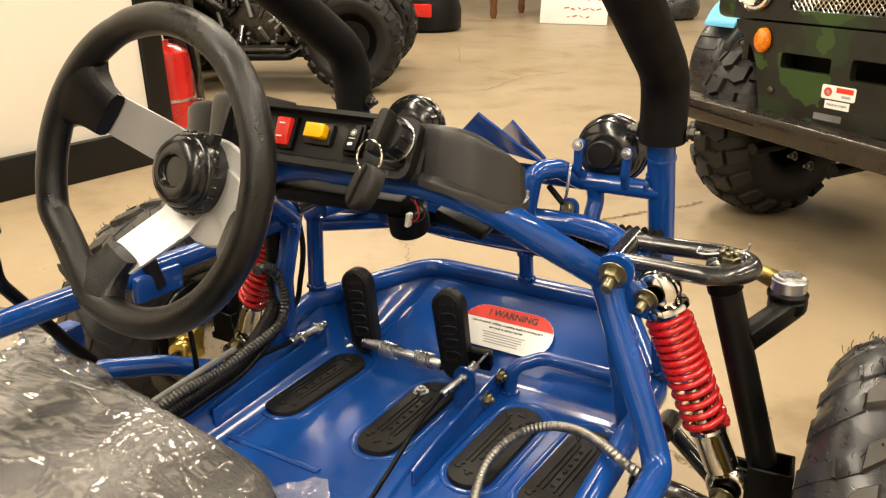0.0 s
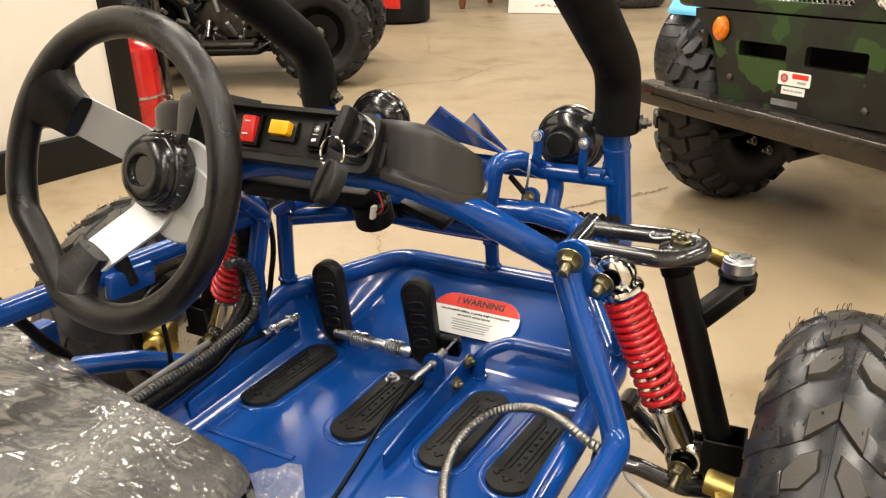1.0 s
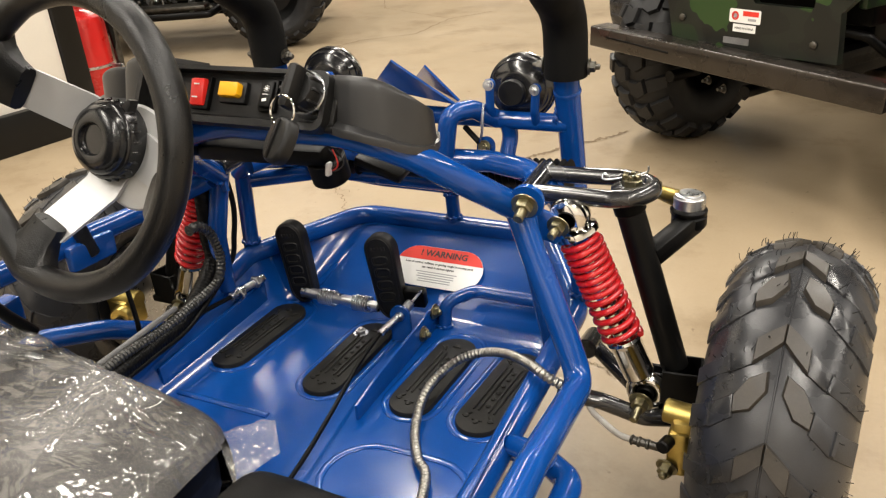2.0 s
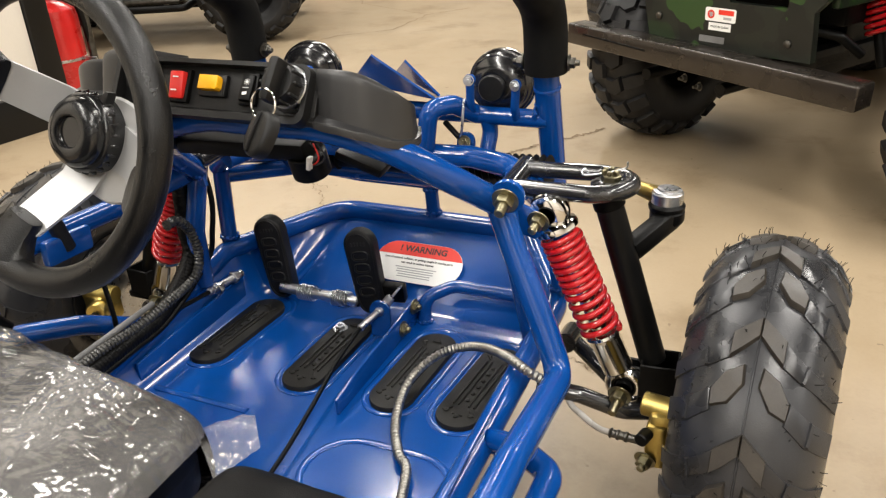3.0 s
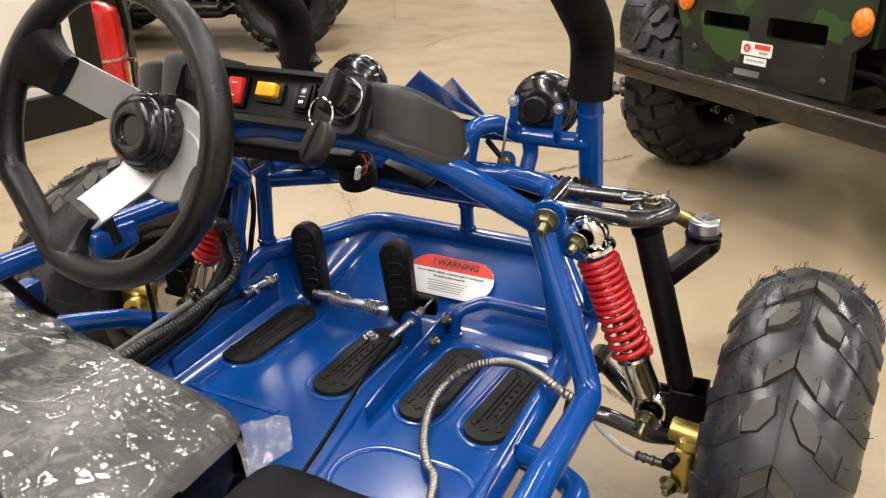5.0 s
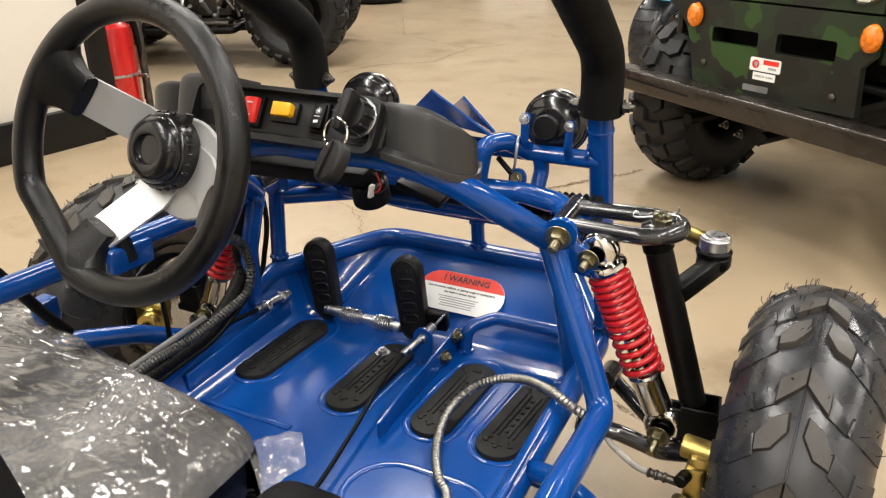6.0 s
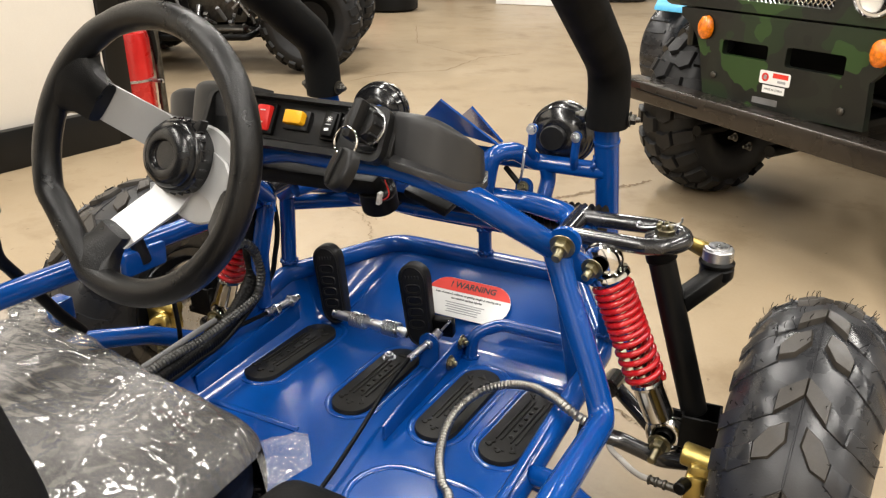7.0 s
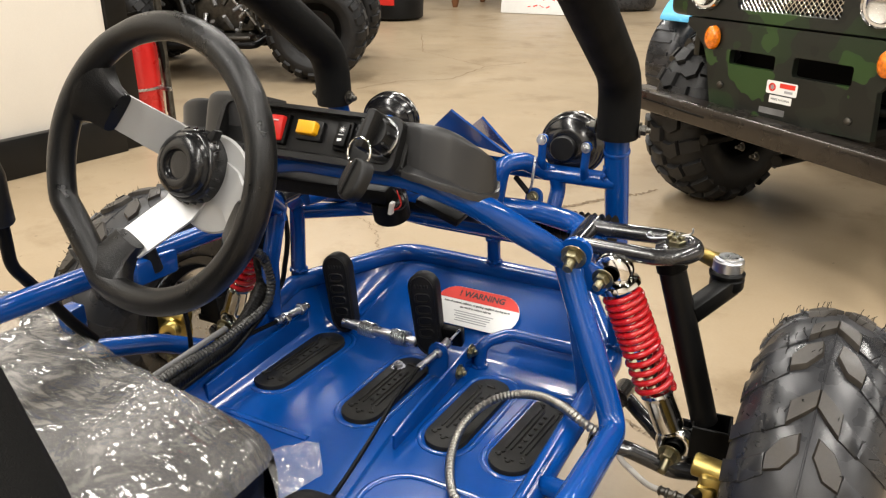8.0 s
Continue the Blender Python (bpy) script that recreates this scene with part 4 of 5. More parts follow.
    for i, (mt, dx) in enumerate(((RED, 0.0), (PRINT_BLACK, 0.004), (PRINT_BLACK, -0.004))):
        part("wire", sweep(spline([(0.038 + dx, -0.070, 0.470), (0.046 + dx, -0.076 + 0.004 * i, 0.460), (0.040 + dx, -0.072, 0.452), (0.030, -0.07, 0.447)]), 0.0008, 8), mt, dash)
    part("relay", box(0.05, 0.025, 0.010, 0.003).at(pose(0.075, -0.045, 0.450, 10, 18, 0)), SATIN, dash)


dashboard()


def headlamp(x, mirror):
    """Round driving lamp seen from behind: a bowl with a rim, a rear cap and a fork bracket."""
    c = Vector((x + 0.004 * (1 if x > 0 else -1), 0.186, 0.4665))
    ax = Vector((0.05 * (1 if mirror else -1), -1, 0.10))
    m = frame_of(c, ax, (1, 0, 0)) @ Matrix.Diagonal((0.84, 0.78, 0.55, 1))
    lamp = k("headlamp", lathe([(0.0475, -0.030), (0.0485, -0.028), (0.0485, -0.019), (0.046, -0.017), (0.0462, -0.012), (0.0475, -0.011), (0.0475, -0.007), (0.0450, -0.006), (0.0435, -0.001), (0.0415, 0.004), (0.0418, 0.006), (0.0400, 0.0075), (0.034, 0.014), (0.026, 0.020), (0.020, 0.022), (0.0, 0.022)], 40).at(m), SHINY, "round glossy black driving lamp")
    part("rear_cap", lathe([(0.0185, 0.016), (0.0195, 0.018), (0.0195, 0.030), (0.0175, 0.034), (0.0, 0.034)], 28).at(m @ Matrix.Translation((-0.004, -0.005, 0))), PLASTIC, lamp)
    for r, z in ((0.0462, -0.009), (0.0405, 0.006)):
        ring = [m @ Vector((r * math.cos(t), r * math.sin(t), z)) for t in [2 * math.pi * i / 44 for i in range(44)]]
        part("bowl_ring", sweep(ring, 0.0013, 8, False, True), SHINY, lamp)
    part("lens", lathe([(0.0, -0.040), (0.03, -0.037), (0.045, -0.030), (0.044, -0.028), (0.0, -0.029)], 32).at(m), GLASS, lamp)
    part("rim_seam", lathe([(0.0487, -0.024), (0.0495, -0.0235), (0.0495, -0.0215), (0.0487, -0.021)], 40).at(m), CHROME, lamp)
    for s in (-1, 1):
        near = s * x < 0
        foot = Vector((x + s * 0.0210, 0.166, 0.4330)) if near else Vector((x + s * 0.0300, 0.166, 0.4330))
        topp = Vector((x + s * 0.0190, 0.152, 0.4780)) if near else Vector((x + s * 0.0350, 0.152, 0.4750))
        part("bracket", sweep(fillet([foot, (foot.x * 0.5 + topp.x * 0.5, foot.y - 0.012, foot.z * 0.6 + topp.z * 0.4), topp], 0.01), 0.0050, 12), BLUE, lamp)
        part("bracket_eye", lathe([(0.0060, -0.003), (0.0060, 0.003), (0.005, 0.004)], 18).at(frame_of(topp, (0.3 * s, -1, 0.1))), BLUE, lamp)
        part("bracket_bolt", bolt(topp + Vector((0, -0.004, 0)), (-0.3 * s, -1, 0.1), 0.0042, 0.004, 0.003), ZINC, lamp)
    return lamp


headlamp(0.124, False)
headlamp(-0.124, True)
k("lamp_bar", tube([(0.190, 0.172, 0.4325), (-0.190, 0.172, 0.4325)], 0.0105), BLUE, "blue lamp bar between the roll posts")
k("lamp_wire", sweep(spline([(0.098, 0.150, 0.456), (0.099, 0.142, 0.440), (0.097, 0.141, 0.420), (0.091, 0.144, 0.414), (0.077, 0.152, 0.424)]), 0.0017, 8), ZINC)
k("wire_sleeve", rod((0.094, 0.142, 0.413), (0.073, 0.150, 0.428), 0.0034), SATIN)
for s in (-1, 1):
    k("hoop_strut", tube([(s * 0.056, 0.128, 0.396), (s * 0.066, 0.124, 0.450), (s * 0.084, 0.150, 0.449), (s * 0.105, 0.172, 0.4325)], 0.0110, 0.022), BLUE)
    k("tab", prism([(0.011 * math.cos(a), 0.004 + 0.011 * math.sin(a)) for a in [math.pi * i / 8 for i in range(9)]] + [(-0.011, -0.018), (0.011, -0.018)], 0.004, 0.0008).at(frame_of((s * 0.096, 0.158, 0.400), (0, -1, 0.2), (1, 0, 0))), BLUE)
    k("tab_bolt", bolt((s * 0.096, 0.152, 0.405), (0, -1, 0.2), 0.0052, 0.004, 0.003), YELLOW_ZINC)
    k("short_stay", tube([(s * 0.117, 0.172, 0.430), (s * 0.119, 0.178, 0.412), (s * 0.117, 0.165, 0.385)], 0.0095, 0.02), BLUE)
    boot = []
    for i in range(0, 61):
        t = i / 60
        boot.append(Vector((s * (0.075 + 0.125 * t), 0.155 - 0.010 * t, 0.372 + 0.010 * t)))
    k("rack_boot", sweep(boot, lambda t: 0.0155 + 0.0030 * math.cos(2 * math.pi * 15 * t), 16), SATIN, "black corrugated steering rack boot")
k("rack_tube", rod((-0.09, 0.156, 0.370), (0.09, 0.156, 0.370), 0.013), SATIN)
k("lower_front_tube", rod((-0.20, 0.175, 0.345), (0.20, 0.175, 0.345), 0.0105), BLUE)

# two pointed blue fins in front of the dash
for pts in ([(-0.065, 0.185, 0.459), (0.003, 0.115, 0.508), (0.071, 0.130, 0.459), (0.020, 0.185, 0.4455)],
            [(-0.007, 0.190, 0.4716), (0.0335, 0.135, 0.499), (0.072, 0.140, 0.460), (0.0375, 0.190, 0.443)]):
    p = [Vector(q) for q in pts]
    nrm = (p[1] - p[0]).cross(p[3] - p[0]).normalized() * 0.0025
    g = Geo(p + [q + nrm for q in p], [(0, 1, 2, 3), (7, 6, 5, 4)] + [(i, 4 + i, 4 + (i + 1) % 4, (i + 1) % 4) for i in range(4)])
    k("front_fin", g, BLUE, "pointed blue sheet-metal fin")


# ---- front suspension and wheels ----
def tyre_surface(x, half, R):
    """Radius and outward slope of the tread at offset x from the middle."""
    u = abs(x) / half
    if u < 0.62:
        return R - 0.008 * (u / 0.62) ** 2
    if u < 1.0:
        t = (u - 0.62) / 0.38
        return R - 0.008 - 0.010 * t - 0.020 * t ** 2.2
    return R - 0.038 - 0.03 * (u - 1)


def tyre(R, half, rim_r, n=72):
    prof = [(-half * 0.72, rim_r), (-half * 0.80, rim_r + 0.006), (-half * 0.93, rim_r + 0.022), (-half * 1.03, rim_r + 0.25 * (R - rim_r) + 0.015), (-half * 1.05, R - 0.064), (-half * 1.02, R - 0.046)]
    prof += [(half * u, tyre_surface(half * u, half, R)) for u in (-0.97, -0.88, -0.78, -0.68, -0.55, -0.4, -0.2)]
    prof += [(0, R)] + [(-x, r) for x, r in prof[::-1]]
    v, f = [], []
    m = len(prof)
    for i in range(n):
        a = 2 * math.pi * i / n
        v += [(x, r * math.cos(a), r * math.sin(a)) for x, r in prof]
    for i in range(n):
        for j in range(m - 1):
            a, b = i * m + j, ((i + 1) % n) * m + j
            f.append((a, a + 1, b + 1, b))
    return Geo(v, f)


def lug(lead, trail, half, R, h, theta):
    """A tread block between two edges given as (offset, arc length) points."""
    def pt(x, s, up):
        e = 1e-3
        slope = (tyre_surface(x + e, half, R) - tyre_surface(x - e, half, R)) / (2 * e)
        nx, nr = -slope, 1.0
        q = math.hypot(nx, nr)
        r = tyre_surface(x, half, R) + up * nr / q
        a = theta + s / R
        return (x + up * nx / q, r * math.cos(a), r * math.sin(a))
    n = len(lead)
    v, f = [], []
    cx = sum(p[0] for p in lead + trail) / (2 * n)
    cs = sum(p[1] for p in lead + trail) / (2 * n)
    for up, grow in ((-0.002, 1.10), (h * 0.85, 1.0), (h, 0.94)):
        for x, s in lead + trail:
            v.append(pt(cx + (x - cx) * grow, cs + (s - cs) * grow, up))
    m = 2 * n
    order = list(range(n)) + list(range(m - 1, n - 1, -1))
    for lv in range(2):
        for i in range(m):
            a, b = order[i], order[(i + 1) % m]
            f.append((lv * m + a, lv * m + b, lv * m + m + b, lv * m + m + a))
    for i in range(n - 1):
        f.append((2 * m + i, 2 * m + n + i, 2 * m + n + i + 1, 2 * m + i + 1))
    return Geo(v, f)


ARM = ([(0.0004, 0.032), (0.010, 0.024), (0.020, 0.015)], [(0.0004, 0.015), (0.010, 0.004), (0.020, -0.006)])
BLK = ([(0.0075, 0.088), (0.020, 0.080), (0.029, 0.064)], [(0.0060, 0.072), (0.016, 0.055), (0.028, 0.050)])
SHO = ([(0.020, 0.0145), (0.036, 0.001), (0.054, -0.008), (0.065, -0.012)], [(0.020, -0.006), (0.034, -0.015), (0.052, -0.024), (0.064, -0.030)])
STEP = ([(0.031, 0.065), (0.045, 0.055), (0.058, 0.049), (0.065, 0.047)], [(0.029, 0.046), (0.045, 0.032), (0.057, 0.026), (0.064, 0.022)])
MARK = ([(0.0380, 0.000), (0.0400, -0.001)], [(0.0355, -0.0155), (0.0375, -0.0170)])
MARKB = ([(0.0465, 0.054), (0.0485, 0.0525)], [(0.0450, 0.0335), (0.0470, 0.0320)])
HEIGHTS = {"chevron_lug": 0.0058, "side_lug": 0.0058, "shoulder_lug": 0.0022, "side_step": 0.0022, "wear_mark": 0.0042, "step_mark": 0.0042}


def kart_wheel(side):
    R, half = 0.1745, 0.0632
    M = Matrix.Translation((side * 0.4435, 0.057, 0.1810)) @ pose(0, 0, 0, 0, 0, -4)   # steered a little to the right
    wheel = k("front_wheel", fixed(tyre(R, half, 0.078)).at(M), TYRE, "black pneumatic front tyre with arrow tread")
    for kk in range(11):
        th = 2 * math.pi * kk / 11 + 0.543
        for nm, (lead, trail) in (("chevron_lug", ARM), ("side_lug", BLK), ("shoulder_lug", SHO), ("side_step", STEP), ("wear_mark", MARK), ("step_mark", MARKB)):
            for s in (-1, 1):
                ld = [(s * x, -q) for x, q in lead]
                tr = [(s * x, -q) for x, q in trail]
                part(nm, fixed(lug(ld, tr, half, R, HEIGHTS[nm], th)).at(M), LUG if nm in ("chevron_lug", "side_lug") else TYRE, wheel)
    part("mould_seam", sweep([(M @ Vector((0, (R + 0.0003) * math.cos(a), (R + 0.0003) * math.sin(a)))) for a in [2 * math.pi * i / 90 for i in range(90)]], 0.0010, 6, False, True), TYRE, wheel)
    rnd = random.Random(5 + side)
    hair = Geo()
    for i in range(320):
        a = rnd.uniform(0, 2 * math.pi)
        x = rnd.choice((-1, 1)) * rnd.uniform(0.01, 0.063)
        r = tyre_surface(x, half, R) + 0.004
        p = Vector((x, r * math.cos(a), r * math.sin(a)))
        d = Vector((x * 6 + rnd.uniform(-0.5, 0.5), math.cos(a) + rnd.uniform(-0.4, 0.4), math.sin(a) + rnd.uniform(-0.4, 0.4))).normalized()
        hair.add(sweep([p, p + d * 0.004, p + (d + Vector((0.2, 0, 0.1))) * rnd.uniform(0.005, 0.009)], 0.00034, 4))
    tagged(part("moulding_hairs", hair.at(M), SATIN, wheel), kind="stuff")
    part("rim", lathe([(0.02, -0.045), (0.055, -0.047), (0.070, -0.050), (0.082, -0.052), (0.084, -0.048), (0.074, -0.035), (0.072, 0.035), (0.084, 0.048), (0.082, 0.052), (0.070, 0.040), (0.055, 0.012), (0.03, 0.008), (0.0, 0.008)], 40).at(M @ pose(0, 0, 0, 0, 90 * side, 0)), BLACK, wheel, "black steel rim")
    return wheel


def suspension(side):
    S = Matrix.Diagonal((side, 1, 1, 1))

    def add(name, geo, mat, label="", parent=None):
        return k(name, geo.at(S), mat, label, parent)
    # upper arm: pivot tube and a closed loop
    up = add("upper_arm", rod((0.186, 0.022, 0.398), (0.186, 0.108, 0.402), 0.0105, 20), BLACK, "glossy black upper suspension arm")
    loop = [(0.192, 0.046, 0.400), (0.27, 0.038, 0.404), (0.294, 0.042, 0.406), (0.306, 0.060, 0.407), (0.300, 0.082, 0.407), (0.27, 0.092, 0.406), (0.192, 0.094, 0.402)]
    part("arm_loop", sweep(fillet(loop, 0.02), 0.0088, 14).at(S), BLACK, up)
    part("arm_eye", lathe([(0.016, 0), (0.019, 0.002), (0.019, 0.010), (0.012, 0.013)], 24).at(S @ Matrix.Translation((0.284, 0.064, 0.398))), BLACK, up)
    nut = part("castle_nut", hexnut(0.0100, 0.011).at(S @ frame_of((0.284, 0.064, 0.406), (0.05, 0, 1))), YELLOW_ZINC, up, "castle nut with a split pin")
    for i in range(6):
        a = math.pi * (i + 0.5) / 3
        part("nut_tooth", box(0.005, 0.004, 0.005, 0.0008, 1).at(S @ pose(0.284 + 0.0066 * math.cos(a), 0.064 + 0.0066 * math.sin(a), 0.4195, 0, 0, math.degrees(a))), YELLOW_ZINC, up)
    part("split_pin", sweep(spline([(0.262, 0.066, 0.414), (0.257, 0.071, 0.417), (0.255, 0.065, 0.415), (0.262, 0.063, 0.414), (0.284, 0.064, 0.419), (0.298, 0.066, 0.424), (0.300, 0.062, 0.431)]), 0.0010, 8).at(S), ZINC, up)
    # kingpin with steering arm and foot bracket
    kp = add("kingpin_tube", rod((0.279, 0.064, 0.400), (0.338, 0.062, 0.215), 0.0140, 24), SATIN, "satin black kingpin tube")
    part("kingpin_cap", rod((0.277, 0.064, 0.406), (0.285, 0.064, 0.382), 0.0158, 24), SATIN, kp)
    part("steering_arm", box(0.020, 0.072, 0.022, 0.004).at(S @ frame_of((0.322, 0.097, 0.345), (-0.1, -0.25, 1), (0.82, -0.45, 0))), SATIN, kp)
    part("arm_end", lathe([(0.0165, -0.010), (0.018, -0.007), (0.018, 0.002), (0.014, 0.006)], 24).at(S @ Matrix.Translation((0.332, 0.126, 0.357))), SATIN, kp)
    part("dust_boot", lathe([(0.013, 0), (0.0185, 0.002), (0.019, 0.006), (0.0165, 0.009), (0.012, 0.010)], 24).at(S @ Matrix.Translation((0.331, 0.127, 0.359))), SATIN, kp)
    U = S @ frame_of((0.346, 0.060, 0.182), (0.02, 0, 1), (0.98, 0.1, 0))
    shell = Geo()
    for w, ang in ((0.040, 0), (0.034, 90), (0.040, 180), (0.034, 270)):
        shell.add(box(w, 0.003, 0.040, 0.001, 1).at(pose(0, 0, 0.018, 0, 0, ang) @ Matrix.Translation((0, 0.0170 if w > 0.036 else 0.0185, 0))))
    part("foot_bracket", shell.at(U), SATIN, kp, "open black steel knuckle bracket")
    part("knuckle_base", box(0.04, 0.036, 0.010, 0.002).at(S @ pose(0.352, 0.060, 0.180)), SATIN, kp)
    part("stub_axle", rod((0.345, 0.058, 0.180), (0.43, 0.055, 0.178), 0.014), DARK_STEEL, kp)
    bj = add("tie_rod", rod((0.331, 0.127, 0.364), (0.331, 0.127, 0.380), 0.0162, 28), ZINC, "zinc ball joint with gold tie rod")
    part("joint_cap", lathe([(0.0156, 0), (0.0145, 0.0025), (0.011, 0.003), (0.0105, 0.0045), (0.0, 0.005)], 28).at(S @ Matrix.Translation((0.331, 0.127, 0.379))), ZINC, bj)
    part("joint_shank", rod((0.322, 0.130, 0.373), (0.292, 0.138, 0.378), 0.0098, 16, 0.0068), GOLD, bj)
    part("rod", rod((0.300, 0.137, 0.384), (0.20, 0.146, 0.382), 0.0048), YELLOW_ZINC, bj)
    part("jam_nut", hexnut(0.0085, 0.007).at(S @ frame_of((0.292, 0.139, 0.384), (-1, 0.1, 0))), RED, bj)
    # coil-over shock
    a, b = Vector((0.2310, 0.038, 0.382)), Vector((0.313, 0.048, 0.188))
    d = (b - a).normalized()
    sh = add("shock_absorber", rod(a + d * 0.03, b - d * 0.012, 0.0095, 18), CHROME, "coil-over shock absorber with a red spring")
    coil = [Vector((0.0188 * math.cos(2 * math.pi * t), 0.0188 * math.sin(2 * math.pi * t), 0.0078 * min(t, 8) + 0.0110 * max(0, t - 8))) for t in [i / 22 for i in range(13 * 22 + 1)]]
    part("spring", sweep(coil, 0.0033, 10).at(S @ frame_of(a + d * 0.026, d)), RED_SPRING, sh, "glossy red coil spring")
    part("top_seat", lathe([(0.012, -0.004), (0.0215, 0.0), (0.0225, 0.003), (0.0225, 0.006), (0.012, 0.009)], 28).at(S @ frame_of(a + d * 0.014, d)), CHROME, sh)
    part("lower_body", lathe([(0.0175, 0), (0.0185, 0.003), (0.0165, 0.008), (0.0160, 0.046), (0.012, 0.050)], 28).at(S @ frame_of(a + d * 0.143, d)), CHROME, sh)
    part("top_eye", sweep([a + Vector((0.0140 * math.cos(t), 0, 0.0140 * math.sin(t))) for t in [2 * math.pi * i / 28 for i in range(28)]], 0.0072, 12, False, True).at(S), CHROME, sh, "chrome top eye")
    part("eye_barrel", lathe([(0.0150, -0.0125), (0.0185, -0.010), (0.0195, 0.0), (0.0185, 0.010), (0.0150, 0.0125)], 28).at(S @ frame_of(a, (0, 1, 0))), CHROME, sh)
    part("eye_bush", rod(a + Vector((0, -0.014, 0)), a + Vector((0, 0.012, 0)), 0.0095), SATIN, sh)
    part("top_bolt", bolt(a + Vector((-0.006, -0.018, -0.004)), (-0.1, -1, -0.2), 0.0078, 0.007, 0.012).at(S), YELLOW_ZINC, sh)
    part("lower_eye", sweep([b + Vector((0.0140 * math.cos(t), 0, 0.0140 * math.sin(t))) for t in [2 * math.pi * i / 28 for i in range(28)]], 0.0078, 12, False, True).at(S), CHROME, sh)
    part("lower_bush", rod(b + Vector((0, -0.011, 0)), b + Vector((0, 0.011, 0)), 0.009), SATIN, sh)
    part("lower_bolt", bolt(b + Vector((-0.002, -0.016, -0.004)), (-0.1, -1, -0.25), 0.0088, 0.009, 0.018).at(S), YELLOW_ZINC, sh)
    # lower arm
    low = add("lower_arm", tube([(0.236, 0.115, 0.190), (0.300, 0.068, 0.172), (0.350, 0.055, 0.158)], 0.0088, 0.02), BLACK, "glossy black lower suspension arm")
    part("arm_tube", tube([(0.225, 0.018, 0.186), (0.270, 0.024, 0.180), (0.315, 0.030, 0.166), (0.352, 0.052, 0.158)], 0.0092, 0.03).at(S), BLACK, low)
    part("arm_pivot", rod((0.236, 0.090, 0.196), (0.236, 0.130, 0.190), 0.012).at(S), BLACK, low)
    for y in (0.066, 0.082):
        part("shock_lug", prism([(-0.016, -0.018), (0.016, -0.018), (0.014, 0.014), (-0.014, 0.014)], 0.004).at(S @ frame_of((0.312, y, 0.186), (0, -1, 0))), BLACK, low)
    # brake
    br = add("brake_caliper", box(0.034, 0.036, 0.040, 0.006).at(pose(0.365, -0.008, 0.191, 0, 0, 8)), GOLD, "gold brake caliper")
    part("piston_housing", rod((0.341, -0.006, 0.209), (0.384, -0.012, 0.209), 0.0120, 20).at(S), GOLD, br)
    part("caliper_lug", box(0.020, 0.018, 0.050, 0.004).at(S @ pose(0.358, -0.022, 0.176)), GOLD, br)
    if side < 0:
        part("cylinder_cap", lathe([(0.0135, 0), (0.0145, 0.002), (0.0145, 0.010), (0.012, 0.013), (0.0, 0.0135)], 24).at(S @ frame_of((0.352, -0.026, 0.196), (-0.35, -1, 0.1))), GOLD, br)
    part("bleed_cap", rod((0.350, -0.030, 0.192), (0.346, -0.046, 0.194), 0.0065).at(S), SATIN, br)
    part("banjo_bolt", bolt((0.350, -0.030, 0.160), (-0.2, -1, -0.3), 0.0075, 0.008, 0.006).at(S), YELLOW_ZINC, br)
    disc = lathe([(0.030, 0), (0.068, 0), (0.068, 0.003), (0.030, 0.003)], 40).at(frame_of((0.384, 0.055, 0.178), (1, 0, 0)))
    add("brake_disc", disc, ZINC, "steel brake disc")
    hose = spline([(0.240, 0.050, 0.200), (0.259, 0.020, 0.174), (0.280, -0.004, 0.176), (0.299, -0.020, 0.178), (0.313, -0.025, 0.179), (0.345, -0.029, 0.180)], 8)
    add("brake_hose", sweep(hose, 0.0033, 12), CLEAR_HOSE, "braided brake hose")
    add("hose_end", rod(hose[-9], hose[-1], 0.0042, 14), DARK_STEEL)
    for i in (-9, -7, -5):
        add("hose_crimp", rod(hose[i], hose[i + 1], 0.0054, 12), DARK_STEEL)


for side in (1, -1):
    kart_wheel(side)
    suspension(side)


# ---- seats and lever ----
def cushion(sx, sy, sz, puff, seed, nx=26, ny=26):
    """A soft rounded pad, flat below, with a swell on top and small dents."""
    v, f = [], []
    for lvl in (0, 1):
        for j in range(ny + 1):
            for i in range(nx + 1):
                u, w = [math.sin(math.pi / 2 * q) * 0.5 + q * 0.5 for q in (2 * i / nx - 1, 2 * j / ny - 1)]
                e = (max(0, 1 - abs(u) ** 26) * max(0, 1 - abs(w) ** 26)) ** 0.5
                rx = 1 - 0.06 * (abs(w) ** 10)
                ry = 1 - 0.06 * (abs(u) ** 10)
                z = (0.5 * sz + puff * (1 - u * u) * (1 - w * w)) * e if lvl else -0.5 * sz * e ** 0.4
                if lvl:
                    z += 0.004 * noise.noise(Vector((u * 3 + seed, w * 3, 0)))
                v.append((u * sx / 2 * rx, w * sy / 2 * ry, z))
    n = (nx + 1) * (ny + 1)
    for j in range(ny):
        for i in range(nx):
            a = j * (nx + 1) + i
            f.append((a, a + nx + 1, a + nx + 2, a + 1))
            f.append((n + a, n + a + 1, n + a + nx + 2, n + a + nx + 1))
    for i in range(nx):
        f.append((i, i + 1, n + i + 1, n + i))
        a = ny * (nx + 1) + i
        f.append((a + 1, a, n + a, n + a + 1))
    for j in range(ny):
        a = j * (nx + 1)
        f.append((a + nx + 1, a, n + a, n + a + nx + 1))
        a += nx
        f.append((a, a + nx + 1, n + a + nx + 1, n + a))
    return Geo(v, f)


def ridge(u, v, seed):
    """Height of folded film: sharp crests along lines, flat between them."""
    return 1 - abs(2 * noise.noise(Vector((u, v, seed * 7.3))))


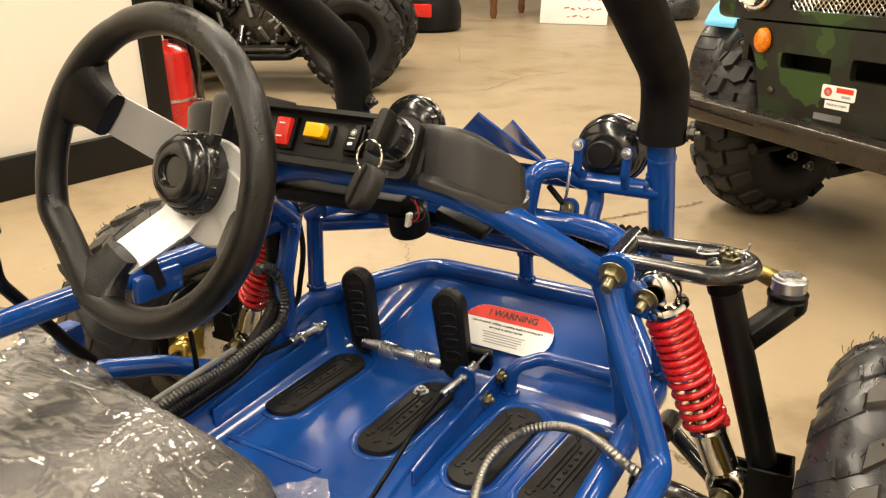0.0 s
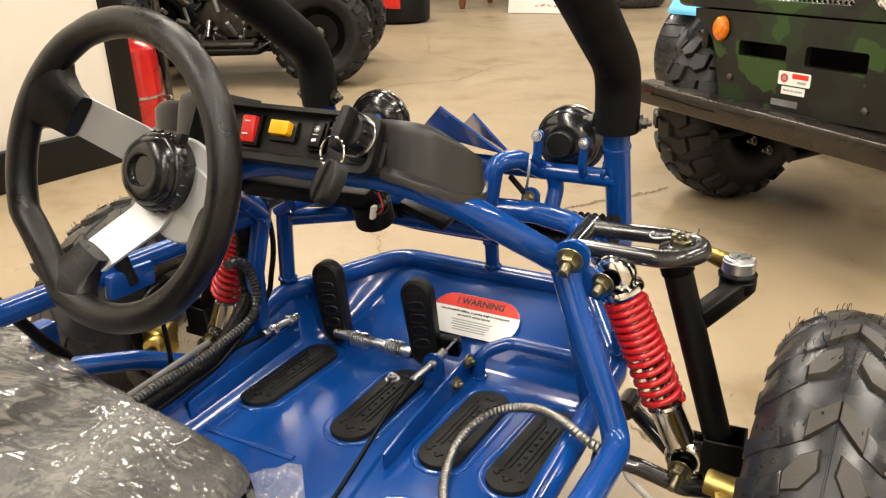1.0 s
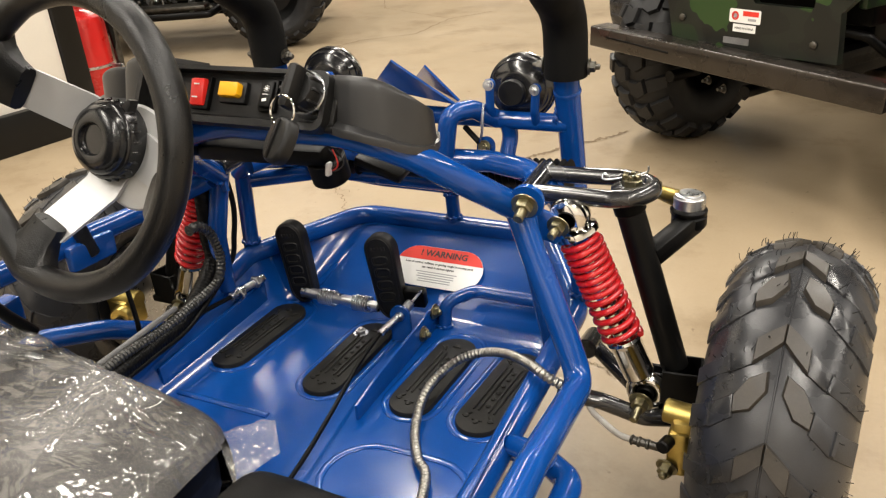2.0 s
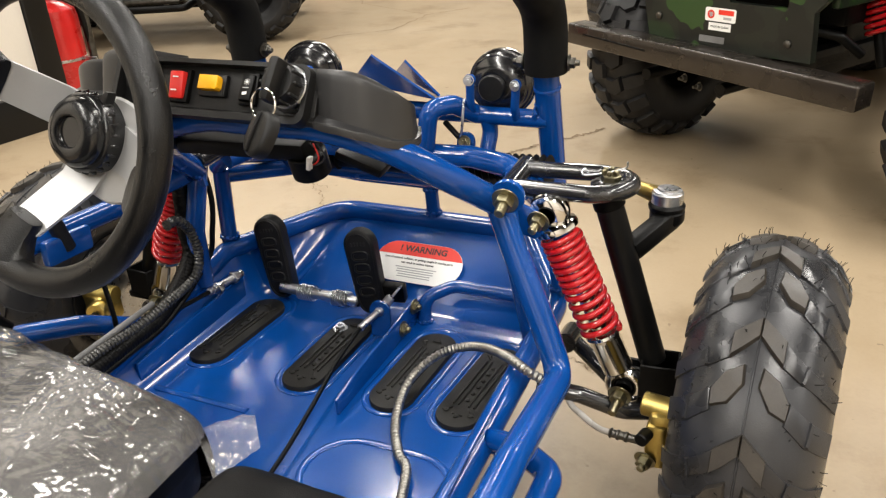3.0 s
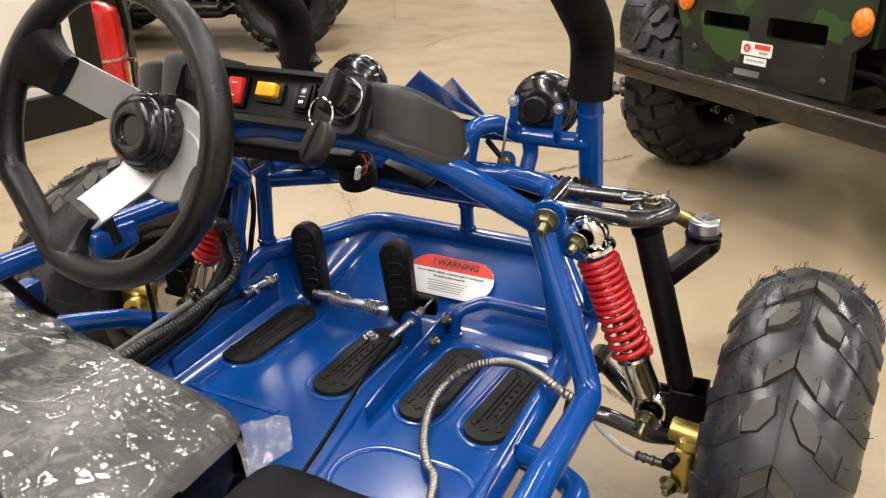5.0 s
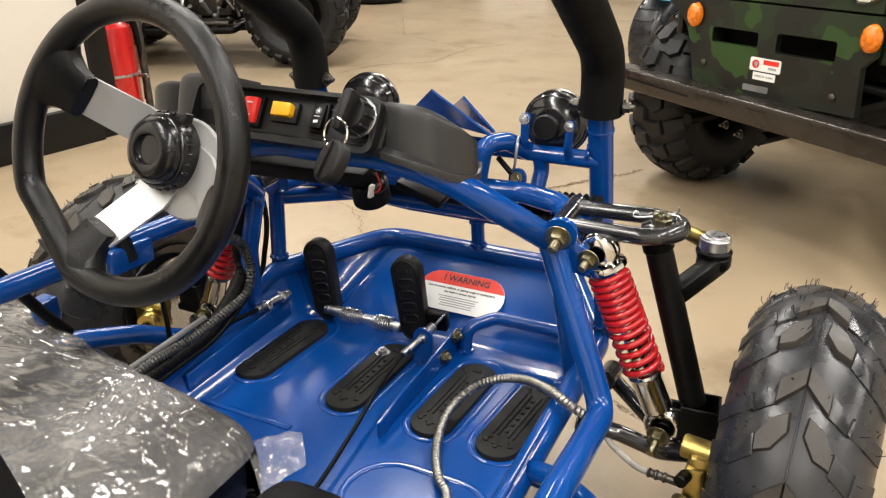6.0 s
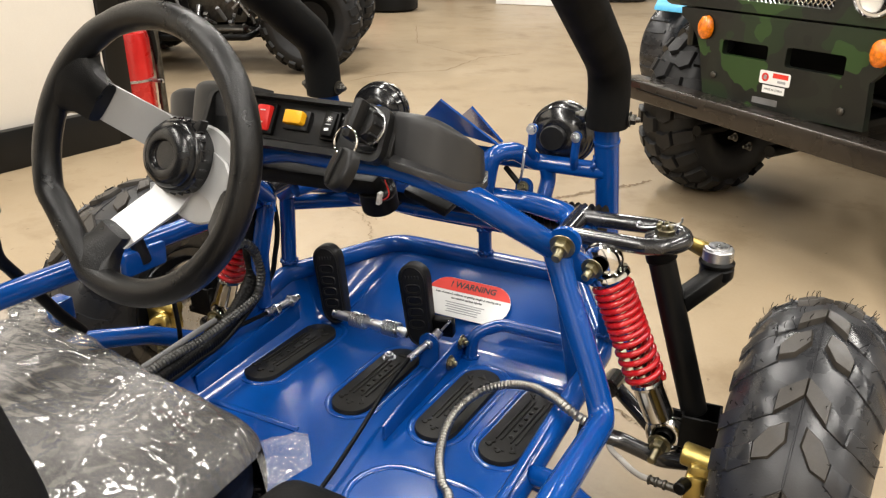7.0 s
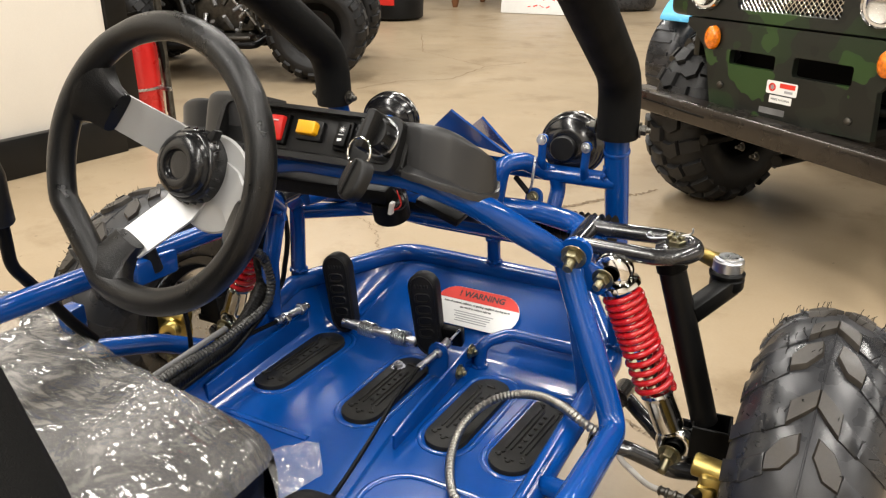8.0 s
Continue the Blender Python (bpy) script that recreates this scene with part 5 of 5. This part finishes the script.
def creased(geo, amp, seed):
    """The same skin pushed out and gathered into long sharp folds, as film that hangs loosely round a cushion."""
    out = []
    for p in geo.v:
        warp = Vector((noise.noise(p * 7 + Vector((seed, 0, 0))), noise.noise(p * 7 + Vector((0, seed, 4))), 0)) * 0.030
        q = p + warp + Vector((noise.noise(p * 24 + Vector((3, seed, 0))), noise.noise(p * 24 + Vector((seed, 9, 1))), 0)) * 0.006
        d = 0.9 * noise.noise(Vector((p.x * 8, p.y * 8, seed + 5)))
        for o, (ang, long, wide, gain) in enumerate(((62, 0.105, 0.030, 0.85), (22, 0.115, 0.024, 0.75), (104, 0.070, 0.019, 0.60), (50, 0.055, 0.012, 0.34), (-18, 0.040, 0.010, 0.20))):
            c, n = math.cos(radians(ang)), math.sin(radians(ang))
            calm = max(0.03, min(1.0, 0.45 + 3.2 * noise.noise(p * 10 + Vector((o * 5, seed, 2)))))
            h = ridge((q.x * c + q.y * n) / long, (q.y * c - q.x * n + 0.7 * q.z) / wide, seed + o)
            d += gain * calm * (h * abs(h) ** 0.9 - 0.4)
        s = Vector((p.x * 1.02, p.y * 1.02, p.z * 1.05 + 0.001))
        out.append(s + Vector((0.25 * d, 0.25 * d, d)) * amp)
    return Geo(out, geo.f)


SEAT_M = pose(-0.232, -0.408, 0.222, 2, 3, -6)
seat = k("driver_seat", cushion(0.408, 0.42, 0.085, 0.008, 1, 60, 60).at(SEAT_M), VINYL, "black vinyl seat cushion still in clear plastic film")
cover = cushion(0.450, 0.43, 0.09, 0.012, 2, 260, 260)
for p in cover.v:
    p.x -= 0.014
    p.z += 0.030 * max(0, -p.x / 0.24) ** 1.5
cover.f = [q for q in cover.f if not any(cover.v[i].x > 0.196 + 0.012 * noise.noise(cover.v[i] * 28) and cover.v[i].z < 0.022 for i in q)]
part("plastic_cover", creased(cover, 0.0026, 3).at(SEAT_M), FILM, seat, "crumpled clear polythene cover")
# loose corner of the film, a flattened bag end
v, f = [], []
A, B, C, D = Vector((-0.0427, -0.2109, 0.225)), Vector((-0.0028, -0.1674, 0.222)), Vector((0.026, -0.2008, 0.218)), Vector((0.0128, -0.2512, 0.205))
for i in range(41):
    for j in range(33):
        a, b = i / 40, j / 32
        q = A.lerp(B, a).lerp(D.lerp(C, a), b)
        q.z += 0.012 * math.sin(3.0 * b) * (1 - 0.6 * a) + 0.0035 * ridge(a * 2 + b, b * 3 + 9 + a, 5) + 0.0022 * ridge(a * 2.5 + b * 3, b * 7 + 9, 7)
        v.append(q)
        if i and j:
            n = i * 33 + j
            f.append((n, n - 1, n - 34, n - 33))
part("film_corner", Geo(v, f), FILM, seat, "loose corner of the clear film")
k("driver_backrest", cushion(0.36, 0.60, 0.11, 0.012, 5, 30, 30).at(pose(-0.20, -0.640, 0.50, 75, 0, 0)), VINYL, "black vinyl seat backrest")
k("passenger_seat", cushion(0.27, 0.42, 0.10, 0.010, 9, 40, 40).at(pose(0.166, -0.466, 0.206, 4, 0, -3)), VINYL, "bare black vinyl passenger seat cushion")
lever = k("hand_lever", tube([(-0.286, -0.192, 0.280), (-0.290, -0.212, 0.310), (-0.288, -0.236, 0.350), (-0.284, -0.268, 0.400), (-0.276, -0.272, 0.470)], 0.0062, 0.04), SATIN, "bent black hand lever with a rubber grip")
part("grip", lathe([(0.010, 0), (0.0125, 0.003), (0.013, 0.030), (0.014, 0.050), (0.012, 0.060), (0.0, 0.062)], 20).at(frame_of((-0.277, -0.272, 0.446), (0.02, -0.05, 1))), PLASTIC, lever)

# ---- camouflaged mini truck ----
TM = Matrix(((0.8562, 0.5314, 0, 0.2567), (-0.5314, 0.8562, 0, 1.1747), (0, 0, 1.0077, 0), (0, 0, 0, 1)))   # x along its front, y towards its rear
truck = thing("mini_truck", "camouflage-painted mini off-road truck with a steel bumper", "mini truck", (0, 0, 0))


def tk(name, geo, mat, label="", parent=None):
    return part(name, geo.at(TM), mat, parent or truck, label)


face_out = [(-0.158, 0.300), (0.246, 0.306), (0.244, 0.345), (0.240, 0.402), (0.262, 0.425), (0.262, 0.500), (-0.254, 0.500), (-0.252, 0.482), (-0.222, 0.464), (-0.200, 0.440), (-0.186, 0.412), (-0.176, 0.370), (-0.168, 0.340)]
fr = tk("front_plate", plate_with_slots(face_out, [rrect(-0.121, 0.002, 0.408, 0.441, 0.007), rrect(0.047, 0.184, 0.404, 0.445, 0.007)], 0.018), CAMO, "camouflage front plate with two slots")
hood_holes = [rrect(-0.118, 0.136, 0.528, 0.62, 0.012)]
tk("grille_panel", plate_with_slots([(-0.262, 0.505), (0.262, 0.505), (0.262, 0.70), (-0.262, 0.70)], hood_holes, 0.02), CAMO, "camouflage grille panel")
for s in (-1, 1):
    tk("fender", box(0.10, 0.40, 0.10, 0.02, 3).at(pose(s * 0.31, 0.24, 0.545)), CAMO)
    tk("side_panel", box(0.02, 1.3, 0.35, 0.006).at(pose(s * 0.255, 0.69, 0.58)), CAMO)
tk("bonnet", box(0.54, 0.75, 0.04, 0.015).at(pose(0, 0.38, 0.70)), CAMO)
tk("rear_body", box(0.62, 0.55, 0.5, 0.02).at(pose(0, 1.05, 0.50)), CAMO)
# added black box, gives the unlit look behind slots and grille
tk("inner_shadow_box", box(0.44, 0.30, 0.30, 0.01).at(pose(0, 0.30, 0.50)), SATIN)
mesh = Geo()
for i in range(27):
    for s in (-1, 1):
        x = -0.15 + 0.3 * i / 26
        a, b = Vector((x - s * 0.045, 0.012, 0.52)), Vector((x + s * 0.045, 0.012, 0.63))
        mesh.add(sweep([a, b], 0.0013, 5))
tk("grille_mesh", mesh, CHROME, "bright diamond wire mesh grille")
for s, x, z in ((-1, -0.170, 0.462), (1, 0.253, 0.460)):
    ind = tk("indicator", lathe([(0.023, 0.0), (0.024, 0.004), (0.022, 0.012), (0.014, 0.018), (0.0, 0.020)], 28).at(frame_of((x, -0.001, z), (0, -1, 0), (1, 0, 0)) @ Matrix.Diagonal((0.85, 1.15, 1, 1))), AMBER, "round amber indicator lens")
    part("indicator_base", lathe([(0.0235, -0.002), (0.0235, 0.003), (0.02, 0.004)], 28).at(TM @ frame_of((x, -0.001, z), (0, -1, 0)) @ Matrix.Diagonal((0.85, 1.15, 1, 1))), SATIN, ind)
for x in (-0.205, 0.222):
    hl = tk("headlamp", lathe([(0.045, 0), (0.047, 0.004), (0.043, 0.012), (0.040, 0.008)], 32).at(frame_of((x, -0.002, 0.565), (0, -1, 0))), CHROME, "round chrome headlamp")
    part("lens", lathe([(0.040, 0.004), (0.030, 0.012), (0.0, 0.016)], 28).at(TM @ frame_of((x, -0.002, 0.565), (0, -1, 0))), GLASS, hl)
    part("reflector", lathe([(0.041, 0.0015), (0.0, 0.0035)], 28).at(TM @ frame_of((x, -0.002, 0.565), (0, -1, 0))), CHROME, hl)
for x, z in ((-0.135, 0.358), (0.193, 0.337)):
    tk("plate_screw", lathe([(0.0085, 0), (0.008, 0.003), (0.004, 0.005), (0.0, 0.005)], 16).at(frame_of((x, -0.0005, z), (0, -1, 0))), DARK_STEEL)
st = tk("warning_label", prism(rrect(-0.009, 0.068, 0.362, 0.390, 0.004), 0.0008).at(pose(0, 0, 0, 90, 0, 0) @ pose(0, 0, 0)), WHITE, "white label with a red bar")
LM = TM @ Matrix(((1, 0, 0, 0), (0, 0, -1, 0), (0, 1, 0, 0), (0, 0, 0, 1)))
part("red_bar", box(0.038, 0.010, 0.0008, 0).at(LM @ pose(0.044, 0.382, 0.0011)), PRINT_RED, st)
part("grey_bar", box(0.020, 0.005, 0.0008, 0).at(LM @ pose(0.048, 0.370, 0.0011)), PRINT_GREY, st)
part("round_mark", lathe([(0.009, 0), (0.009, 0.0006), (0.006, 0.0006), (0.006, 0)], 24).at(LM @ pose(0.006, 0.376, 0.0008)), PRINT_RED, st)
part("round_mark_centre", box(0.006, 0.008, 0.0006, 0).at(LM @ pose(0.006, 0.376, 0.0009)), PRINT_GREY, st)
st2 = tk("origin_label", prism(rrect(0.002, 0.058, 0.343, 0.359, 0.001), 0.0008).at(pose(0, 0, 0, 90, 0, 0)), WHITE, "small white origin label")
words("MADE IN CHINA", 0.0062, LM @ pose(0.030, 0.351, 0.0011), PRINT_BLACK, st2)
tk("bare_patch", prism(rrect(-0.020, 0.045, 0.3165, 0.330, 0.002), 0.0008).at(pose(0, 0, 0, 90, 0, 0)), GREY_STEEL)
bp = tk("front_bumper", box(0.757, 0.060, 0.050, 0.005, 3).at(pose(0.3785, -0.056, 0.2950, 0, 1.99, 0) @ pose(-0.3785, 0.030, -0.025)), BUMPER, "square steel tube front bumper")
part("bumper_seam", box(0.20, 0.002, 0.005, 0.001, 1).at(TM @ pose(0.3785, -0.056, 0.2950, 0, 1.99, 0) @ pose(-0.60, -0.0005, -0.022, 0, 1.2, 0)), SATIN, bp)
for s in (-1, 1):
    tk("bumper_arm", box(0.04, 0.30, 0.04, 0.004).at(pose(s * 0.15, 0.145, 0.275)), SATIN)
    tk("tow_tube", rod((s * 0.105 - 0.058, 0.0, 0.218), (s * 0.105 - 0.058, 0.10, 0.218), 0.014), SATIN)
tk("chassis", box(0.34, 1.2, 0.05, 0.006).at(pose(0, 0.75, 0.26)), SATIN)
tk("engine", box(0.30, 0.25, 0.16, 0.02).at(pose(0.0, 0.42, 0.33)), SATIN)
tk("axle_beam", rod((-0.24, 0.20, 0.205), (0.24, 0.20, 0.205), 0.018), DARK_STEEL)
for x, z in ((-0.040, 0.232), (0.002, 0.220)):
    tk("axle_bolt", bolt((x, -0.01, z), (-0.3, -1, 0), 0.007, 0.008, 0.010), DARK_STEEL)


def chunky_wheel(M, R, half, rim_r, parent, rows=20, near=False, lab="black knobbly off-road tyre"):
    """An off-road tyre with staggered block tread and a plain dark rim."""
    wheel = part("wheel", fixed(tyre(R, half, rim_r, 56)).at(M), KNOBBLY, parent, lab)
    p, h = 2 * math.pi * R / rows, half
    blocks = []
    for s in (-1, 1):
        off = 0.5 * p if s > 0 else 0
        blocks.append(lug([(s * 0.04 * h, off + 0.62 * p), (s * 0.30 * h, off + 0.74 * p), (s * 0.52 * h, off + 0.55 * p)], [(s * 0.04 * h, off + 0.12 * p), (s * 0.28 * h, off + 0.16 * p), (s * 0.48 * h, off + 0.02 * p)], h, R, 0.012, 0))
        blocks.append(lug([(s * 0.62 * h, off + 0.48 * p), (s * 0.80 * h, off + 0.42 * p), (s * 0.99 * h, off + 0.36 * p)], [(s * 0.58 * h, off + 0.02 * p), (s * 0.78 * h, off - 0.08 * p), (s * 0.97 * h, off - 0.12 * p)], h, R, 0.012, 0))
    joined = Geo()
    for i, g in enumerate(blocks):
        g = fixed(g)
        first = None
        for kk in range(rows):
            turn = M @ Matrix.Rotation(2 * math.pi * kk / rows, 4, "X")
            if not near:
                joined.add(g.at(turn))
            elif first is None:
                first = part("tread_block", g, KNOBBLY, wheel)
                first.matrix_basis = turn
            else:
                ob = new("tread_block", first.data)
                ob.parent, ob.matrix_basis = wheel, turn
    if not near:
        tagged(part("tread", joined, KNOBBLY, wheel), kind="stuff")
    part("rim", lathe([(0.02, -half * 0.5), (rim_r * 0.7, -half * 0.55), (rim_r, -half * 0.72), (rim_r * 1.04, -half * 0.70), (rim_r * 0.92, 0), (rim_r * 1.04, half * 0.70), (rim_r, half * 0.72), (rim_r * 0.7, half * 0.3), (0.0, half * 0.25)], 32).at(M @ pose(0, 0, 0, 0, 90, 0)), SATIN, wheel)
    return wheel


for s in (-1, 1):
    for y in (0.195, 1.20):
        chunky_wheel(TM @ Matrix.Translation((-0.296 if s < 0 else 0.485, y + 0.03, 0.230)), 0.222, 0.088, 0.10, truck, near=y < 1)
    tk("front_spring", helix(0.024, 0.005, 0.013, 9, 8, 16).at(frame_of((s * 0.195, 0.26, 0.50), (s * 0.25, 0, -1))), RED_SPRING, "red coil spring")
    tk("wishbone", tube([(s * 0.10, 0.05, 0.24), (s * 0.22, 0.14, 0.22), (s * 0.24, 0.20, 0.21)], 0.011, 0.03), SATIN)
    tk("wishbone", tube([(s * 0.10, 0.08, 0.36), (s * 0.21, 0.16, 0.33), (s * 0.24, 0.20, 0.29)], 0.010, 0.03), SATIN)
tk("shock_spring", helix(0.024, 0.0050, 0.0138, 8, 8, 16).at(frame_of((0.212, 0.25, 0.429), (0.032, 0, -0.106))), RED_SPRING, "red coil spring")
tk("shock_body", rod((0.212, 0.25, 0.429), (0.263, 0.25, 0.259), 0.012), SATIN)
# a further small vehicle behind the truck: its tyre and light blue mudguard show past the truck
mini = thing("mini_kart", "small kart with a light blue plastic mudguard behind the truck", "kart", (0, 0, 0))
BM = pose(-0.165, 2.54, 0.0, 0, 0, -28)
for x, y in ((0, 0), (0.62, 0), (0, 0.85), (0.62, 0.85)):
    WMX = BM @ Matrix.Translation((x, y, 0.218))
    whl = part("wheel", fixed(tyre(0.210, 0.075, 0.100, 48)).at(WMX), TYRE, mini, "black tyre with shallow ribs")
    for i in range(28):
        part("tread_bar", lug([(-0.045, 0.010), (0.0, 0.014), (0.045, 0.010)], [(-0.045, -0.003), (0.0, 0.001), (0.045, -0.003)], 0.075, 0.210, 0.006, 2 * math.pi * i / 28).at(WMX), TYRE, whl)
    part("rim", lathe([(0.02, -0.03), (0.07, -0.05), (0.078, -0.052), (0.066, 0.0), (0.078, 0.052), (0.07, 0.05), (0.0, 0.02)], 28).at(WMX @ pose(0, 0, 0, 0, 90, 0)), SATIN, whl)
for x in (0, 0.62):
    arch = Geo()
    for w in (-0.075, 0.075):
        arch.v += [Vector((x + 0.055 + w * (1 - 0.25 * abs(math.cos(a)) ** 3), 0.235 * math.cos(a), 0.245 + 0.235 * math.sin(a))) for a in [radians(35 + 110 * i / 16) for i in range(17)]]
    arch.f = [(i, i + 1, 18 + i, 17 + i) for i in range(16)]
    up = len(arch.v)
    arch.v += [p + Vector((0, 0, 0.012)) for p in arch.v]
    arch.f = [q[::-1] for q in arch.f] + [tuple(i + up for i in q) for q in arch.f] + [(i, i + 1, up + i + 1, up + i) for i in range(16)] + [(17 + i, up + 17 + i, up + 18 + i, 18 + i) for i in range(16)] + [(0, up, up + 17, 17), (16, 33, up + 33, up + 16)]
    part("mudguard", fixed(arch).at(BM), CYAN, mini, "light blue plastic mudguard")
    part("body_panel", box(0.10, 0.40, 0.16, 0.03, 3).at(BM @ pose(x * 0.6 + 0.12, 0.25, 0.47)), CYAN, mini)
part("chassis", box(0.40, 1.0, 0.05, 0.01).at(BM @ pose(0.31, 0.40, 0.20)), SATIN, mini)

# ---- black quad bike by the wall ----
quad = thing("quad_bike", "black quad bike with knobbly tyres", "quad bike", (0, 0, 0))
QM = pose(-2.509, 2.544, 0, 0, 0, -63)   # its right side towards the aisle
for x in (0.36, -0.36):
    for y in (0.50, -0.50):
        whl = chunky_wheel(QM @ pose(x, y, 0.246), 0.236, 0.100, 0.125, quad, rows=20, near=x > 0)
        part("hub", lathe([(0.0, -0.02), (0.030, -0.02), (0.034, 0.0), (0.030, 0.055), (0.022, 0.062), (0.0, 0.062)], 20).at(QM @ pose(x, y, 0.246, 0, 90 if x > 0 else -90, 0)), DARK_STEEL, whl)
for nm, g, mt in (("belly", box(0.34, 0.62, 0.06, 0.02).at(pose(0, 0, 0.165)), SATIN), ("engine", box(0.40, 0.30, 0.20, 0.03).at(pose(0.02, 0.02, 0.31)), DARK_STEEL),
                  ("front_axle", rod((-0.34, 0.50, 0.24), (0.34, 0.50, 0.24), 0.02), SATIN), ("rear_axle", rod((-0.34, -0.50, 0.24), (0.34, -0.50, 0.24), 0.02), SATIN),
                  ("footwell", box(0.12, 0.40, 0.025, 0.010).at(pose(0.32, -0.02, 0.200)), DARK_STEEL), ("footwell", box(0.12, 0.40, 0.025, 0.010).at(pose(-0.32, -0.02, 0.200)), DARK_STEEL),
                  ("side_panel", box(0.03, 0.50, 0.16, 0.015).at(pose(0.20, 0.0, 0.50, 0, 8, 0)), PLASTIC), ("side_panel", box(0.03, 0.50, 0.16, 0.015).at(pose(-0.20, 0.0, 0.50, 0, -8, 0)), PLASTIC),
                  ("nerf_bar", tube([(0.20, -0.26, 0.20), (0.40, -0.22, 0.17), (0.40, 0.20, 0.17), (0.20, 0.26, 0.20)], 0.016, 0.04), SATIN),
                  ("seat", cushion(0.28, 0.62, 0.1, 0.02, 3).at(pose(0, -0.2, 0.72)), VINYL),
                  ("front_fender", box(0.98, 0.46, 0.05, 0.02).at(pose(0, 0.46, 0.60)), PLASTIC), ("rear_fender", box(0.98, 0.46, 0.05, 0.02).at(pose(0, -0.46, 0.60)), PLASTIC)):
    part(nm, g.at(QM), mt, quad)
rnd = random.Random(3)
for i in range(60):
    part("fitting", rod((0, 0, 0), (rnd.uniform(-0.06, 0.06), rnd.uniform(-0.05, 0.05), rnd.uniform(0.02, 0.08)), rnd.uniform(0.006, 0.016)).at(QM @ pose(rnd.uniform(0.20, 0.27), rnd.uniform(-0.32, 0.34), rnd.uniform(0.16, 0.44))), rnd.choice((DARK_STEEL, GREY_STEEL, SATIN, ZINC, DARK_STEEL)), quad)
part("tail_lamp", box(0.05, 0.03, 0.05, 0.01).at(QM @ pose(0.235, 0.27, 0.22)), RED, quad, "red lamp")

# ---- extinguisher, pole, far clutter ----
ext = thing("fire_extinguisher", "red fire extinguisher strapped to a grey pole", "fire extinguisher", (-1.855, 1.290, 0))
part("cylinder", lathe([(0.072, 0.0), (0.084, 0.006), (0.086, 0.02), (0.086, 0.305), (0.081, 0.330), (0.050, 0.352), (0.022, 0.360), (0.02, 0.372)], 36), EXT_RED, ext)
part("label_panel", box(0.040, 0.003, 0.05, 0.001).at(pose(-0.034, -0.0810, 0.265, 0, 0, -24)), WHITE, ext, "white paper label")
part("valve", lathe([(0.02, 0.37), (0.022, 0.385), (0.014, 0.405), (0.0, 0.41)], 20), CHROME, ext)
part("lever", box(0.10, 0.02, 0.012, 0.003).at(pose(0.02, 0, 0.420, 0, -12, 0)), SATIN, ext)
part("gauge_tag", box(0.035, 0.004, 0.05, 0.002).at(pose(-0.01, -0.06, 0.375, 0, 0, 20)), AMBER, ext)
part("strap", lathe([(0.0865, 0.165), (0.0885, 0.166), (0.0885, 0.174), (0.0865, 0.175)], 36), ZINC, ext)
part("hose", sweep(spline([(0.02, 0.0, 0.385), (0.09, 0.03, 0.375), (0.10, 0.05, 0.22), (0.095, 0.05, 0.08)]), 0.011, 12), SATIN, ext)
part("clamp", box(0.10, 0.012, 0.014, 0.003).at(pose(0.095, 0.02, 0.170)), ZINC, ext)
pole = thing("steel_pole", "grey steel pole beside the extinguisher", "pole", (-1.755, 1.342, 0))
part("shaft", rod((0, 0, 0), (0, 0, 3.3), 0.013), DARK_STEEL, pole)

bag = thing("black_bag", "black round bag with a red patch on the floor", "bag", (-2.96, 4.94, 0))
part("bag_body", lathe([(0.20, 0.0), (0.235, 0.02), (0.24, 0.16), (0.22, 0.24), (0.12, 0.28), (0.0, 0.29)], 30), VINYL, bag)
part("red_patch", box(0.16, 0.02, 0.10, 0.01).at(pose(0.05, -0.225, 0.17, 0, 0, 8)), RED, bag)
sgn = thing("floor_sign", "white paper sign with red handwriting standing on the floor", "sign", (-2.08, 5.76, 0))
SG = pose(0, 0, 0, -8, 0, 4)
part("board", box(0.58, 0.010, 0.42, 0.002).at(SG @ pose(0, 0, 0.214)), WHITE, sgn)
rnd = random.Random(8)
for row, (z, n) in enumerate(((0.30, 4), (0.21, 6), (0.13, 6), (0.065, 4))):
    for i in range(n):
        part("handwriting", box(rnd.uniform(0.025, 0.06), 0.002, rnd.uniform(0.005, 0.012), 0.001, 1).at(SG @ pose(-0.10 + 0.055 * i + 0.02 * row, -0.0058, z + rnd.uniform(-0.006, 0.006), 0, rnd.uniform(-25, 25), 0)), PRINT_RED, sgn)
chair = thing("wooden_table", "dark wooden table with turned legs", "table", (-2.94, 6.30, 0))
for x, y in ((0, -0.3), (0.9, -0.3), (0, 0.3), (0.9, 0.3)):
    part("leg", lathe([(0.022, 0), (0.035, 0.05), (0.03, 0.10), (0.045, 0.22), (0.03, 0.4), (0.04, 0.7)], 18).at(pose(x, y, 0)), WOOD, chair)
part("tabletop", box(1.1, 0.8, 0.04, 0.01).at(pose(0.45, 0, 0.72)), WOOD, chair)
tstack = thing("loose_tyre", "black tyre lying flat on the floor", "tyre", (-1.52, 6.56, 0))
part("casing", fixed(tyre(0.28, 0.09, 0.15, 48)).at(pose(0, 0, 0.1, 0, 90, 0)), TYRE, tstack)
